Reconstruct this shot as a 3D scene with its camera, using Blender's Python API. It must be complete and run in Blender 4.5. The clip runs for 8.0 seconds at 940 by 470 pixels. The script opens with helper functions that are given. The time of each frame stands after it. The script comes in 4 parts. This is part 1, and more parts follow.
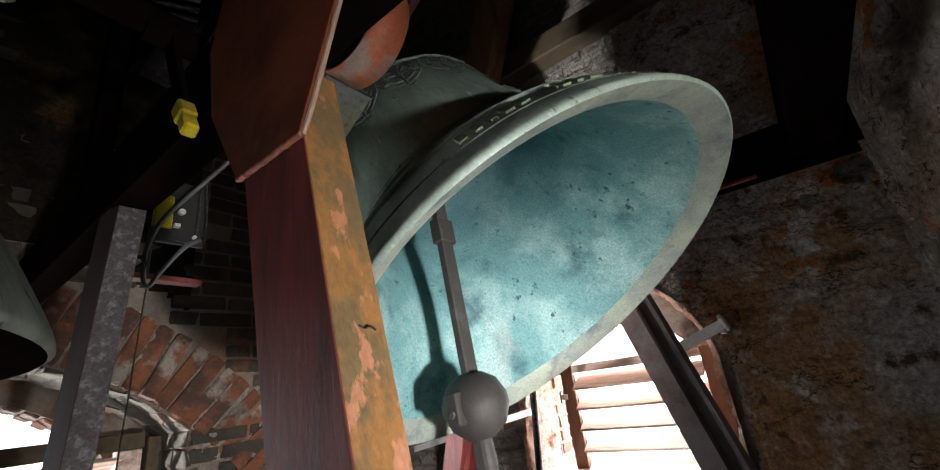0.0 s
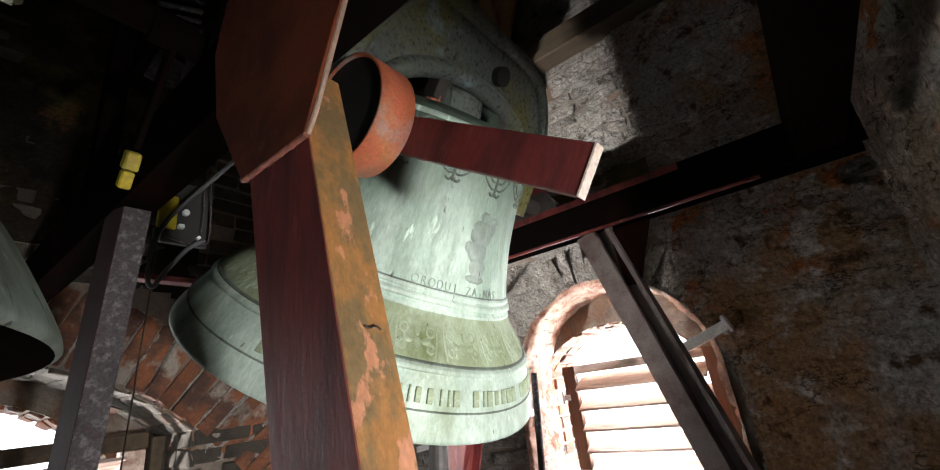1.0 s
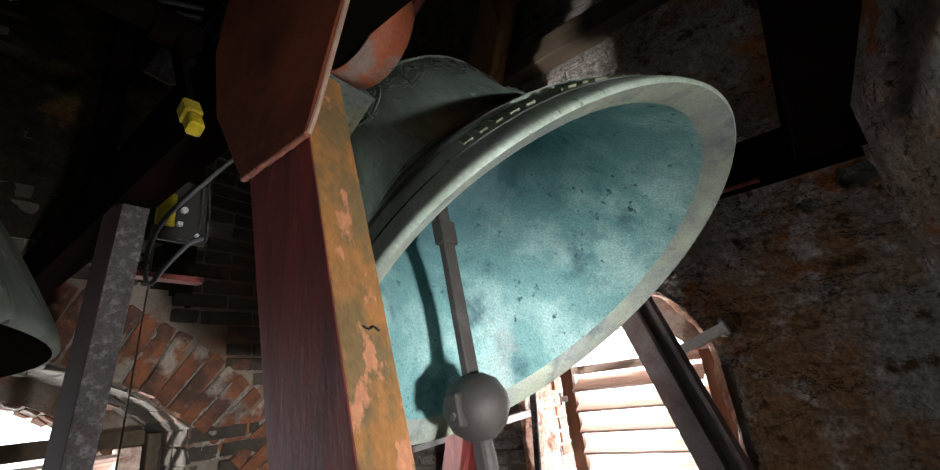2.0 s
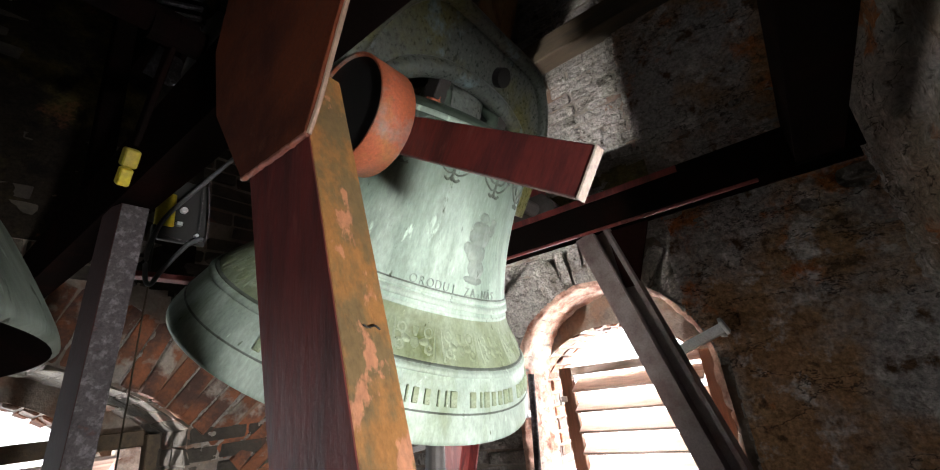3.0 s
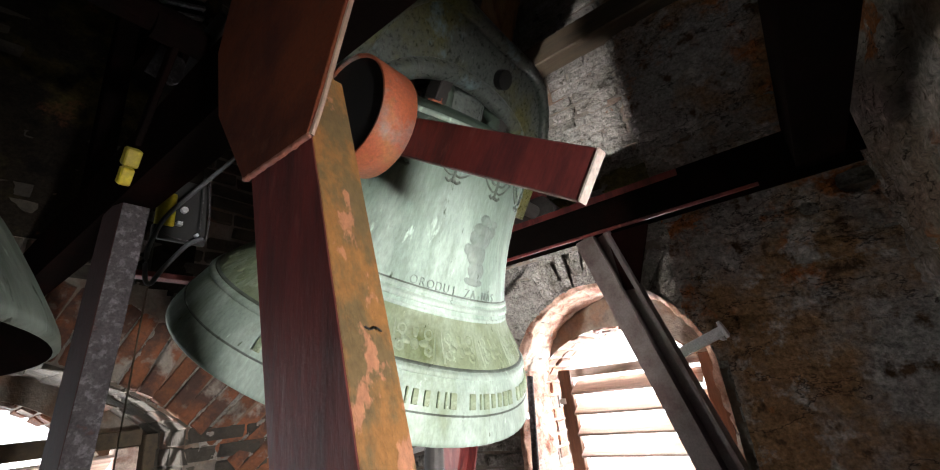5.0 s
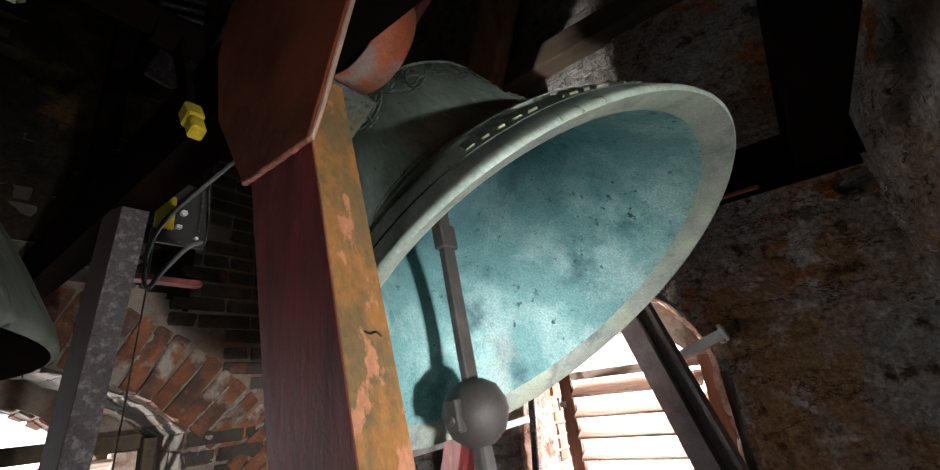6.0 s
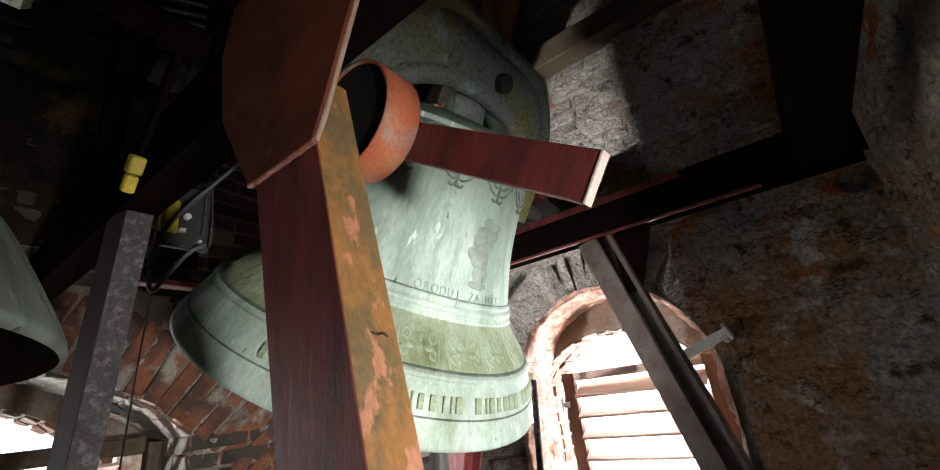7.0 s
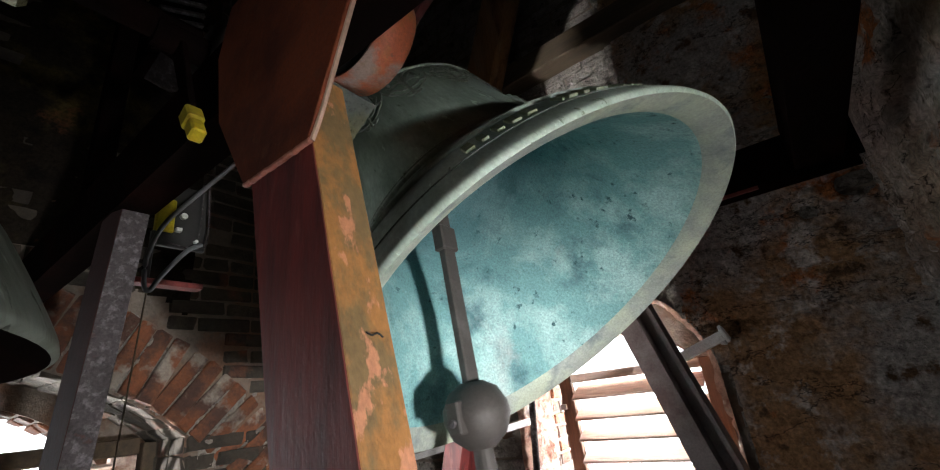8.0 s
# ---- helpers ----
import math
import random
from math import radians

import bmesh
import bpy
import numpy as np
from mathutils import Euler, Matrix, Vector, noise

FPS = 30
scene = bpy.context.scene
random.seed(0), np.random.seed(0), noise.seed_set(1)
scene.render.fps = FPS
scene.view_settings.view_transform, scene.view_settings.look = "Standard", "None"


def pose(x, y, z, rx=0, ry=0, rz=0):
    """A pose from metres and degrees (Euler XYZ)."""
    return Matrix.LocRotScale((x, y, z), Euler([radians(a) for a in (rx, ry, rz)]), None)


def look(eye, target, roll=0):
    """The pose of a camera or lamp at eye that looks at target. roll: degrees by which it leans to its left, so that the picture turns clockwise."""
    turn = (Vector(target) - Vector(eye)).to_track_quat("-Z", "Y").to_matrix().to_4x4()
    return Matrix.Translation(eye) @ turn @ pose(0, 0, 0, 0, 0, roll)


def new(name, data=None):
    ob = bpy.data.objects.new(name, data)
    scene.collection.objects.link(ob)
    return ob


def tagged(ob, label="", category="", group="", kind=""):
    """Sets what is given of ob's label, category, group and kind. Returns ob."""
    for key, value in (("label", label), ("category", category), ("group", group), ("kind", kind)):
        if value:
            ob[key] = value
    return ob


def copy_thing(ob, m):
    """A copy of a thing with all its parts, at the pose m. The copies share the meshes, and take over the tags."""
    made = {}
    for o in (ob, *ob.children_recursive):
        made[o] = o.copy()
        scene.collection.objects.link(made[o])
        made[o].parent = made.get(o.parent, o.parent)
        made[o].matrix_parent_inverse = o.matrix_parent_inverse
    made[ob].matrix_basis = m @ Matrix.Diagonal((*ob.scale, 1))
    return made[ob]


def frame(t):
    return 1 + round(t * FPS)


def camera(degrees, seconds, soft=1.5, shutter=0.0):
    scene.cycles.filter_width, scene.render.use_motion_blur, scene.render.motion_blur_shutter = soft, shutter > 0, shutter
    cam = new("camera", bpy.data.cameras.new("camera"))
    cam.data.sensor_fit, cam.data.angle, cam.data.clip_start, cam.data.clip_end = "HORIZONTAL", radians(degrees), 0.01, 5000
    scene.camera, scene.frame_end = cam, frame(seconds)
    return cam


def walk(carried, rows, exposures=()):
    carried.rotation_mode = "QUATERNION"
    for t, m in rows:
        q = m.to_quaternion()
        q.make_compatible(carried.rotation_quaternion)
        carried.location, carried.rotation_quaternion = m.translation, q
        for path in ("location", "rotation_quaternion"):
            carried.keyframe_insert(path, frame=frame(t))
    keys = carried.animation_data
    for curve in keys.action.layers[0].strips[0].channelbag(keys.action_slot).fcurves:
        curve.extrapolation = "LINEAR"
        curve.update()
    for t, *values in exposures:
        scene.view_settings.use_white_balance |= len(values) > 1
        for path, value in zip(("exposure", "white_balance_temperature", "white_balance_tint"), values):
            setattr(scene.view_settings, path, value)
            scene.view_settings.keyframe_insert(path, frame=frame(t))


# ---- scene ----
cam = camera(93.3, 8.0, soft=1.1, shutter=0.25)
PATH = [
    (0.0, pose(0.0030, -0.0022, 1.2987, 109.568, 6.999, -52.067)),
    (0.5, pose(0.0020, -0.0020, 1.3003, 109.641, 6.858, -52.067)),
    (1.0, pose(0.0006, -0.0007, 1.2978, 109.703, 6.950, -51.806)),
    (1.5, pose(-0.0002, -0.0004, 1.3008, 109.595, 6.430, -52.153)),
    (3.0, pose(-0.0008, 0.0010, 1.2984, 109.699, 6.516, -52.246)),
    (3.5, pose(-0.0025, 0.0008, 1.2989, 109.641, 6.387, -52.376)),
    (4.0, pose(-0.0007, -0.0000, 1.2999, 109.685, 6.437, -52.471)),
    (4.5, pose(-0.0029, 0.0017, 1.2991, 109.748, 6.250, -52.431)),
    (6.0, pose(-0.0029, 0.0031, 1.3017, 110.154, 6.202, -52.502)),
    (6.5, pose(-0.0040, 0.0049, 1.2996, 110.310, 6.473, -52.295)),
    (7.0, pose(-0.0059, 0.0063, 1.3010, 110.348, 6.611, -52.138)),
    (7.5, pose(-0.0039, 0.0068, 1.3003, 110.493, 6.448, -52.389)),
    (8.0, pose(-0.0029, 0.0055, 1.2998, 110.531, 6.424, -52.466)),
]
# the camera's own exposure drifts as the pale bell swings through its picture
walk(cam, PATH, exposures=[(0.0, -0.10), (0.5, 0.12), (1.0, 0.0), (1.5, -0.28), (2.0, -0.10), (2.5, 0.12), (3.0, 0.0), (3.5, -0.32), (4.0, -0.10),
                           (4.5, 0.10), (5.0, 0.0), (5.5, -0.28), (6.0, -0.10), (6.5, 0.18), (7.0, 0.0), (7.5, -0.28), (8.0, -0.12)])

# ---------------------------------------------------------------- light
world = bpy.data.worlds.new("sky")
scene.world = world
world.use_nodes = True
wn = world.node_tree.nodes
bg = wn["Background"]
sky = wn.new("ShaderNodeTexSky")
sky.sky_type = "NISHITA"
sky.sun_disc = False
sky.sun_elevation = radians(40)
sky.sun_rotation = radians(115)
sky.dust_density = 4.0
world.node_tree.links.new(sky.outputs[0], bg.inputs[0])
bg.inputs[1].default_value = 0.12


def lamp_sun():
    d = bpy.data.lights.new("sun", "SUN")
    d.energy, d.angle, d.color = 1.2, radians(12), (1.0, 0.95, 0.88)
    new("sun", d).matrix_world = look((0, 0, 0), (-0.9, -0.45, -0.85))


def lamp_area(place, target, w, h, power, color=(0.93, 0.97, 1.0), spread=180):
    """Daylight in a window's opening; also serves the added west fill."""
    d = bpy.data.lights.new("window_and_fill", "AREA")
    d.shape, d.size, d.size_y, d.energy, d.color = "RECTANGLE", w, h, power, color
    d.spread = radians(spread)
    new("window_and_fill", d).matrix_world = look(place, target)


lamp_sun()
lamp_area((3.05, 0.95, 1.10), (0.0, 0.95, 1.25), 1.7, 1.5, 265)       # east window
lamp_area((0.40, 3.15, 1.10), (0.40, 0.0, 1.3), 1.8, 1.2, 18)        # north window
lamp_area((-0.15, -2.33, 0.41), (0.75, 0.70, 1.70), 0.32, 0.24, 242, (1.0, 0.98, 0.97))   # south window, low and open
lamp_area((-1.42, 3.90, -0.12), (2.2, 0.80, 2.28), 0.045, 0.045, 15, (1.0, 0.98, 0.97), spread=26)       # light that slants up through the north window
lamp_area((-1.47, 0.20, 1.70), (2.0, 0.30, 1.85), 0.36, 0.62, 1.6)       # unseen west fill, added to brighten the gusset, post and yoke


# ---------------------------------------------------------------- materials
def mat(name, base, rough=0.8, metal=0.0, var=(), bump=0.0, scale=30.0, spec=0.5, stretch=(1, 1, 1), rand=0.0, fine=0.25, zone=None):
    """Base colour with layers of noise: var = [(colour, noise scale, low, high), ...], a fine grain, a bump, and a shift per object."""
    m = bpy.data.materials.new(name)
    m.use_nodes = True
    nt = m.node_tree
    n, l = nt.nodes, nt.links
    b = n["Principled BSDF"]
    b.inputs["Roughness"].default_value = rough
    b.inputs["Metallic"].default_value = metal
    b.inputs["Specular IOR Level"].default_value = spec
    tc = n.new("ShaderNodeTexCoord")
    mp = n.new("ShaderNodeMapping")
    mp.inputs["Scale"].default_value = stretch
    l.new(tc.outputs["Object"], mp.inputs["Vector"])
    vec = mp.outputs["Vector"]
    if rand:
        oi = n.new("ShaderNodeObjectInfo")
        add = n.new("ShaderNodeVectorMath")
        add.operation = "MULTIPLY_ADD"
        comb = n.new("ShaderNodeCombineXYZ")
        for k in range(3):
            l.new(oi.outputs["Random"], comb.inputs[k])
        add.inputs[1].default_value = (37.0, 17.0, 53.0)
        l.new(comb.outputs[0], add.inputs[0])
        l.new(vec, add.inputs[2])
        vec = add.outputs[0]
    col = None
    for i, (c, sc, lo, hi) in enumerate(var):
        nz = n.new("ShaderNodeTexNoise")
        nz.inputs["Scale"].default_value = sc
        nz.inputs["Detail"].default_value = 6
        nz.inputs["Roughness"].default_value = 0.62
        l.new(vec, nz.inputs["Vector"])
        mr = n.new("ShaderNodeMapRange")
        mr.inputs[1].default_value, mr.inputs[2].default_value = lo, hi
        l.new(nz.outputs[0], mr.inputs[0])
        mx = n.new("ShaderNodeMix")
        mx.data_type = "RGBA"
        l.new(mr.outputs[0], mx.inputs[0])
        if col is None:
            mx.inputs[6].default_value = (*base, 1)
        else:
            l.new(col, mx.inputs[6])
        mx.inputs[7].default_value = (*c, 1)
        col = mx.outputs[2]
    # zone: fades to another colour with height along the object's z
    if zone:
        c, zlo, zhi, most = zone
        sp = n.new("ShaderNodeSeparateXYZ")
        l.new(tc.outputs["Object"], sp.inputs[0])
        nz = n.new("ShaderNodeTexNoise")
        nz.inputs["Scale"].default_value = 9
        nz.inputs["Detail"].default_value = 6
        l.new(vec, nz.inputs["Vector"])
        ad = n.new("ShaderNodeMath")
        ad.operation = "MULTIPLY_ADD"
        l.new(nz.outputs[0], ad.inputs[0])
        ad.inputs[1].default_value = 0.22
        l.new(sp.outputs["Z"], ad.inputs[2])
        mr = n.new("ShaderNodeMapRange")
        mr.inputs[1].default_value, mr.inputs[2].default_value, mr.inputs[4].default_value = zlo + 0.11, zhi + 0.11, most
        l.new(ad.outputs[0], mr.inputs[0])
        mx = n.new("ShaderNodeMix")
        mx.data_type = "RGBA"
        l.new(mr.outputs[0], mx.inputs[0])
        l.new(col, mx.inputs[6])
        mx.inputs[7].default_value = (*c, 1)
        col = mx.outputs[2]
    gz = n.new("ShaderNodeTexNoise")
    gz.inputs["Scale"].default_value = scale * 3
    gz.inputs["Detail"].default_value = 8
    gz.inputs["Roughness"].default_value = 0.7
    l.new(vec, gz.inputs["Vector"])
    hs = n.new("ShaderNodeHueSaturation")
    mr = n.new("ShaderNodeMapRange")
    mr.inputs[1].default_value, mr.inputs[2].default_value = 0.3, 0.7
    mr.inputs[3].default_value, mr.inputs[4].default_value = 1 - fine, 1 + fine
    l.new(gz.outputs[0], mr.inputs[0])
    val = mr.outputs[0]
    if rand:
        m2 = n.new("ShaderNodeMapRange")
        m2.inputs[3].default_value, m2.inputs[4].default_value = 1 - rand, 1 + rand
        l.new(oi.outputs["Random"], m2.inputs[0])
        mm = n.new("ShaderNodeMath")
        mm.operation = "MULTIPLY"
        l.new(val, mm.inputs[0])
        l.new(m2.outputs[0], mm.inputs[1])
        val = mm.outputs[0]
    l.new(val, hs.inputs["Value"])
    if col is None:
        hs.inputs["Color"].default_value = (*base, 1)
    else:
        l.new(col, hs.inputs["Color"])
    l.new(hs.outputs[0], b.inputs["Base Color"])
    rr = n.new("ShaderNodeMapRange")
    rr.inputs[3].default_value, rr.inputs[4].default_value = max(0.05, rough - 0.15), min(1.0, rough + 0.15)
    l.new(gz.outputs[0], rr.inputs[0])
    l.new(rr.outputs[0], b.inputs["Roughness"])
    if bump:
        bz = n.new("ShaderNodeTexNoise")
        bz.inputs["Scale"].default_value = scale
        bz.inputs["Detail"].default_value = 10
        bz.inputs["Roughness"].default_value = 0.65
        l.new(vec, bz.inputs["Vector"])
        bp = n.new("ShaderNodeBump")
        bp.inputs["Strength"].default_value = 1.0
        bp.inputs["Distance"].default_value = bump
        l.new(bz.outputs[0], bp.inputs["Height"])
        l.new(bp.outputs[0], b.inputs["Normal"])
    return m


M = {}
M["brick"] = mat("brick", (0.20, 0.070, 0.030), 0.9, var=[((0.07, 0.035, 0.025), 7, 0.42, 0.58), ((0.27, 0.235, 0.20), 5, 0.55, 0.64)], bump=0.018, scale=26, rand=0.3)
M["brick_pale"] = mat("brick_pale", (0.52, 0.33, 0.25), 0.9, var=[((0.22, 0.09, 0.055), 9, 0.45, 0.62), ((0.42, 0.37, 0.32), 5, 0.54, 0.66)], bump=0.016, scale=26, rand=0.25)
# darkened brick: the north wall's deep shade is put into its colour
M["dim_brick"] = mat("dim_brick", (0.06, 0.05, 0.038), 0.93, var=[((0.03, 0.025, 0.02), 7, 0.46, 0.64), ((0.15, 0.06, 0.035), 3.3, 0.58, 0.68)], bump=0.022, scale=22, rand=0.3)
M["brick_wash"] = mat("brick_wash", (0.32, 0.29, 0.26), 0.93, var=[((0.17, 0.145, 0.12), 7, 0.48, 0.66), ((0.22, 0.15, 0.11), 3.3, 0.62, 0.72), ((0.09, 0.075, 0.06), 13, 0.58, 0.64)], bump=0.07, scale=24, rand=0.22, fine=0.5)
M["mortar"] = mat("mortar", (0.21, 0.175, 0.145), 0.95, var=[((0.11, 0.09, 0.075), 6, 0.45, 0.7), ((0.17, 0.105, 0.07), 4, 0.50, 0.60)], bump=0.012, scale=20)
M["lime"] = mat("lime", (0.31, 0.285, 0.255), 0.95, var=[((0.23, 0.20, 0.175), 9, 0.45, 0.7), ((0.12, 0.10, 0.085), 16, 0.60, 0.68)], bump=0.05, scale=26, rand=0.2, fine=0.5)
M["red_paint"] = mat("red_paint", (0.19, 0.032, 0.028), 0.55, var=[((0.085, 0.018, 0.019), 16, 0.44, 0.62), ((0.25, 0.075, 0.06), 30, 0.60, 0.72)], bump=0.0018, scale=60, stretch=(1, 1, 0.22))
# near-black metal: the shade on these members is put into the colour
M["shaded_metal"] = mat("shaded_metal", (0.007, 0.005, 0.0045), 0.9, var=[((0.014, 0.006, 0.005), 7, 0.5, 0.7)], bump=0.0012, scale=60, spec=0.0)
M["dark_red"] = mat("dark_red", (0.034, 0.009, 0.008), 0.85, spec=0.15, var=[((0.05, 0.015, 0.014), 7, 0.45, 0.7)], bump=0.0012, scale=60)
M["weld_red"] = mat("weld_red", (0.36, 0.12, 0.075), 0.6, var=[((0.22, 0.07, 0.05), 30, 0.45, 0.65)], bump=0.003, scale=90)
M["weld_grey"] = mat("weld_grey", (0.42, 0.27, 0.20), 0.6)
M["brown_paint"] = mat("brown_paint", (0.17, 0.040, 0.016), 0.75, spec=0.2, var=[((0.08, 0.020, 0.012), 6, 0.45, 0.65), ((0.13, 0.04, 0.022), 30, 0.58, 0.7)], bump=0.001, scale=80)
M["rust_paint"] = mat("rust_paint", (0.36, 0.165, 0.050), 0.65, var=[((0.19, 0.125, 0.055), 22, 0.44, 0.56), ((0.52, 0.235, 0.13), 30, 0.57, 0.61)], bump=0.003, scale=50, stretch=(1, 1, 0.55))
M["primer"] = mat("primer", (0.56, 0.15, 0.07), 0.55, var=[((0.42, 0.30, 0.25), 9, 0.50, 0.60), ((0.30, 0.14, 0.09), 34, 0.60, 0.68), ((0.45, 0.24, 0.06), 6, 0.55, 0.7)], bump=0.0012, scale=50)
M["old_steel"] = mat("old_steel", (0.055, 0.046, 0.048), 0.7, 0.2, fine=0.55, spec=0.3, var=[((0.12, 0.108, 0.115), 60, 0.50, 0.62), ((0.03, 0.025, 0.025), 12, 0.52, 0.66), ((0.11, 0.035, 0.025), 6, 0.60, 0.68)], bump=0.003, scale=60)
M["dark_iron"] = mat("dark_iron", (0.055, 0.048, 0.044), 0.62, 0.2, var=[((0.09, 0.08, 0.075), 9, 0.5, 0.7)], bump=0.0012, scale=50)
M["leg_steel"] = mat("leg_steel", (0.22, 0.17, 0.165), 0.6, 0.1, var=[((0.13, 0.08, 0.075), 8, 0.45, 0.65)], bump=0.001, scale=60)
M["galv"] = mat("galv", (0.78, 0.78, 0.78), 0.45, 0.3, var=[((0.45, 0.45, 0.46), 9, 0.5, 0.7)], bump=0.0006, scale=60)
M["wood"] = mat("wood", (0.36, 0.18, 0.08), 0.75, var=[((0.16, 0.075, 0.035), 14, 0.45, 0.65), ((0.40, 0.27, 0.17), 5, 0.55, 0.7)], bump=0.003, scale=40, stretch=(1, 1, 0.12))
M["wood_grey"] = mat("wood_grey", (0.085, 0.060, 0.036), 0.85, var=[((0.055, 0.04, 0.026), 16, 0.45, 0.62)], bump=0.003, scale=40, stretch=(1, 0.12, 1))
M["slat"] = mat("slat", (0.74, 0.60, 0.52), 0.75, var=[((0.34, 0.17, 0.11), 12, 0.5, 0.7)], bump=0.002, scale=40, stretch=(1, 0.1, 1))
M["slat_frame"] = mat("slat_frame", (0.20, 0.085, 0.045), 0.7, var=[((0.11, 0.05, 0.03), 12, 0.45, 0.65)], bump=0.002, scale=40, stretch=(1, 1, 0.1))
M["yellow"] = mat("yellow", (0.55, 0.42, 0.02), 0.45, var=[((0.35, 0.27, 0.03), 14, 0.5, 0.7)], bump=0.0005)
M["cable"] = mat("cable", (0.10, 0.10, 0.105), 0.5)
M["black"] = mat("black", (0.02, 0.019, 0.018), 0.6)
M["floor"] = mat("floor", (0.075, 0.055, 0.040), 0.9, var=[((0.045, 0.034, 0.026), 6, 0.45, 0.7)], bump=0.004, scale=20)
# darkened render: shade of the north wall, low bounce from the unseen walls
M["dim_render"] = mat("dim_render", (0.018, 0.014, 0.010), 0.95, spec=0.1, var=[((0.06, 0.047, 0.015), 3.2, 0.52, 0.68), ((0.09, 0.034, 0.016), 4.5, 0.60, 0.68), ((0.008, 0.007, 0.006), 7, 0.50, 0.64)], bump=0.012, scale=24, fine=0.5)
M["ceil"] = mat("ceil", (0.05, 0.036, 0.027), 0.9, var=[((0.05, 0.035, 0.025), 8, 0.45, 0.65)], bump=0.004, scale=20, stretch=(0.1, 1, 1))
M["stone"] = mat("stone", (0.33, 0.29, 0.24), 0.9, var=[((0.20, 0.17, 0.14), 6, 0.45, 0.7)], bump=0.006, scale=20)
M["white_metal"] = mat("white_metal", (0.86, 0.86, 0.86), 0.5, var=[((0.55, 0.54, 0.53), 12, 0.58, 0.70)], bump=0.0006, scale=60)
# moss colour, darkened by the beam's shadow painted into it
M["moss"] = mat("moss", (0.10, 0.085, 0.022), 0.95, var=[((0.045, 0.040, 0.012), 9, 0.45, 0.62), ((0.20, 0.17, 0.12), 14, 0.58, 0.68)], bump=0.02, scale=40, fine=0.5)


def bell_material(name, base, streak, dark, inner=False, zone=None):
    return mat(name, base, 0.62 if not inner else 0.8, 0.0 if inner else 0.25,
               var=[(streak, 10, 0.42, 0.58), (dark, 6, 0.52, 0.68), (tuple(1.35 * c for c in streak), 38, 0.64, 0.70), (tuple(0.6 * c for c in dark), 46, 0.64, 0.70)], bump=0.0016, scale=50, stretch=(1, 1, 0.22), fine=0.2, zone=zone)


# waist turns darker towards the crown
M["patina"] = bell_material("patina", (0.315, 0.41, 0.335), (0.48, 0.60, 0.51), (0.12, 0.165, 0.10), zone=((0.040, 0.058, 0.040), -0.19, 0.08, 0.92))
M["patina_lip"] = bell_material("patina_lip", (0.37, 0.455, 0.385), (0.50, 0.60, 0.52), (0.24, 0.30, 0.195))
M["patina_relief"] = bell_material("patina_relief", (0.22, 0.27, 0.23), (0.32, 0.38, 0.33), (0.12, 0.15, 0.12))
# olive tone of the flare: its shade from the low light, put into the colour
M["patina_green"] = bell_material("patina_green", (0.25, 0.30, 0.18), (0.35, 0.41, 0.29), (0.12, 0.145, 0.045))
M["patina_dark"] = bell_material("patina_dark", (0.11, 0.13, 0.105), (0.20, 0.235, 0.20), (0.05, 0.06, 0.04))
# inside turns darker towards the crown
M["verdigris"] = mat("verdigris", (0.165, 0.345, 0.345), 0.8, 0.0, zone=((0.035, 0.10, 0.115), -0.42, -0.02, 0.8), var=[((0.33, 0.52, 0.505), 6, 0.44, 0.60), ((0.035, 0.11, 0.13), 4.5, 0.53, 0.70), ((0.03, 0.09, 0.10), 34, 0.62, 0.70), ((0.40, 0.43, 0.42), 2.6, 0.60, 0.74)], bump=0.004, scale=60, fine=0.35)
M["bare_rim"] = mat("bare_rim", (0.30, 0.335, 0.30), 0.55, 0.2, var=[((0.42, 0.47, 0.36), 7, 0.45, 0.65), ((0.16, 0.2, 0.2), 12, 0.55, 0.7)], bump=0.001, scale=60)
M["yoke"] = mat("yoke", (0.135, 0.15, 0.135), 0.30, 0.15, var=[((0.17, 0.16, 0.06), 4, 0.46, 0.60), ((0.24, 0.33, 0.36), 9, 0.58, 0.68), ((0.30, 0.33, 0.32), 40, 0.66, 0.72)], bump=0.006, scale=30, fine=0.4)


# ---------------------------------------------------------------- mesh helpers
def link(name, bm, material, parent=None, label="", smooth=False):
    me = bpy.data.meshes.new(name)
    bmesh.ops.recalc_face_normals(bm, faces=bm.faces[:])
    bm.to_mesh(me)
    bm.free()
    if smooth:
        for p in me.polygons:
            p.use_smooth = True
    me.materials.append(material)
    ob = new(name, me)
    if parent:
        ob.parent = parent
    if label:
        tagged(ob, label)
    return ob


def part(name, bm, material, parent, label="", smooth=False):
    return link(name, bm, material, parent, label, smooth)


def thing(name, label, category, at=(0, 0, 0), group="", kind="", m=None):
    ob = new(name)
    ob.empty_display_size = 0.05
    ob.matrix_basis = m if m is not None else Matrix.Translation(at)
    return tagged(ob, label, category, group, kind)


def box(x0, x1, y0, y1, z0, z1, bev=0.0, bm=None, m=None):
    bm = bm or bmesh.new()
    t = Matrix.Translation(((x0 + x1) / 2, (y0 + y1) / 2, (z0 + z1) / 2)) @ Matrix.Diagonal((x1 - x0, y1 - y0, z1 - z0, 1))
    r = bmesh.ops.create_cube(bm, size=1, matrix=(m @ t) if m is not None else t)
    if bev:
        es = list({e for v in r["verts"] for e in v.link_edges})
        bmesh.ops.bevel(bm, geom=es, offset=bev, segments=1, affect="EDGES")
    return bm


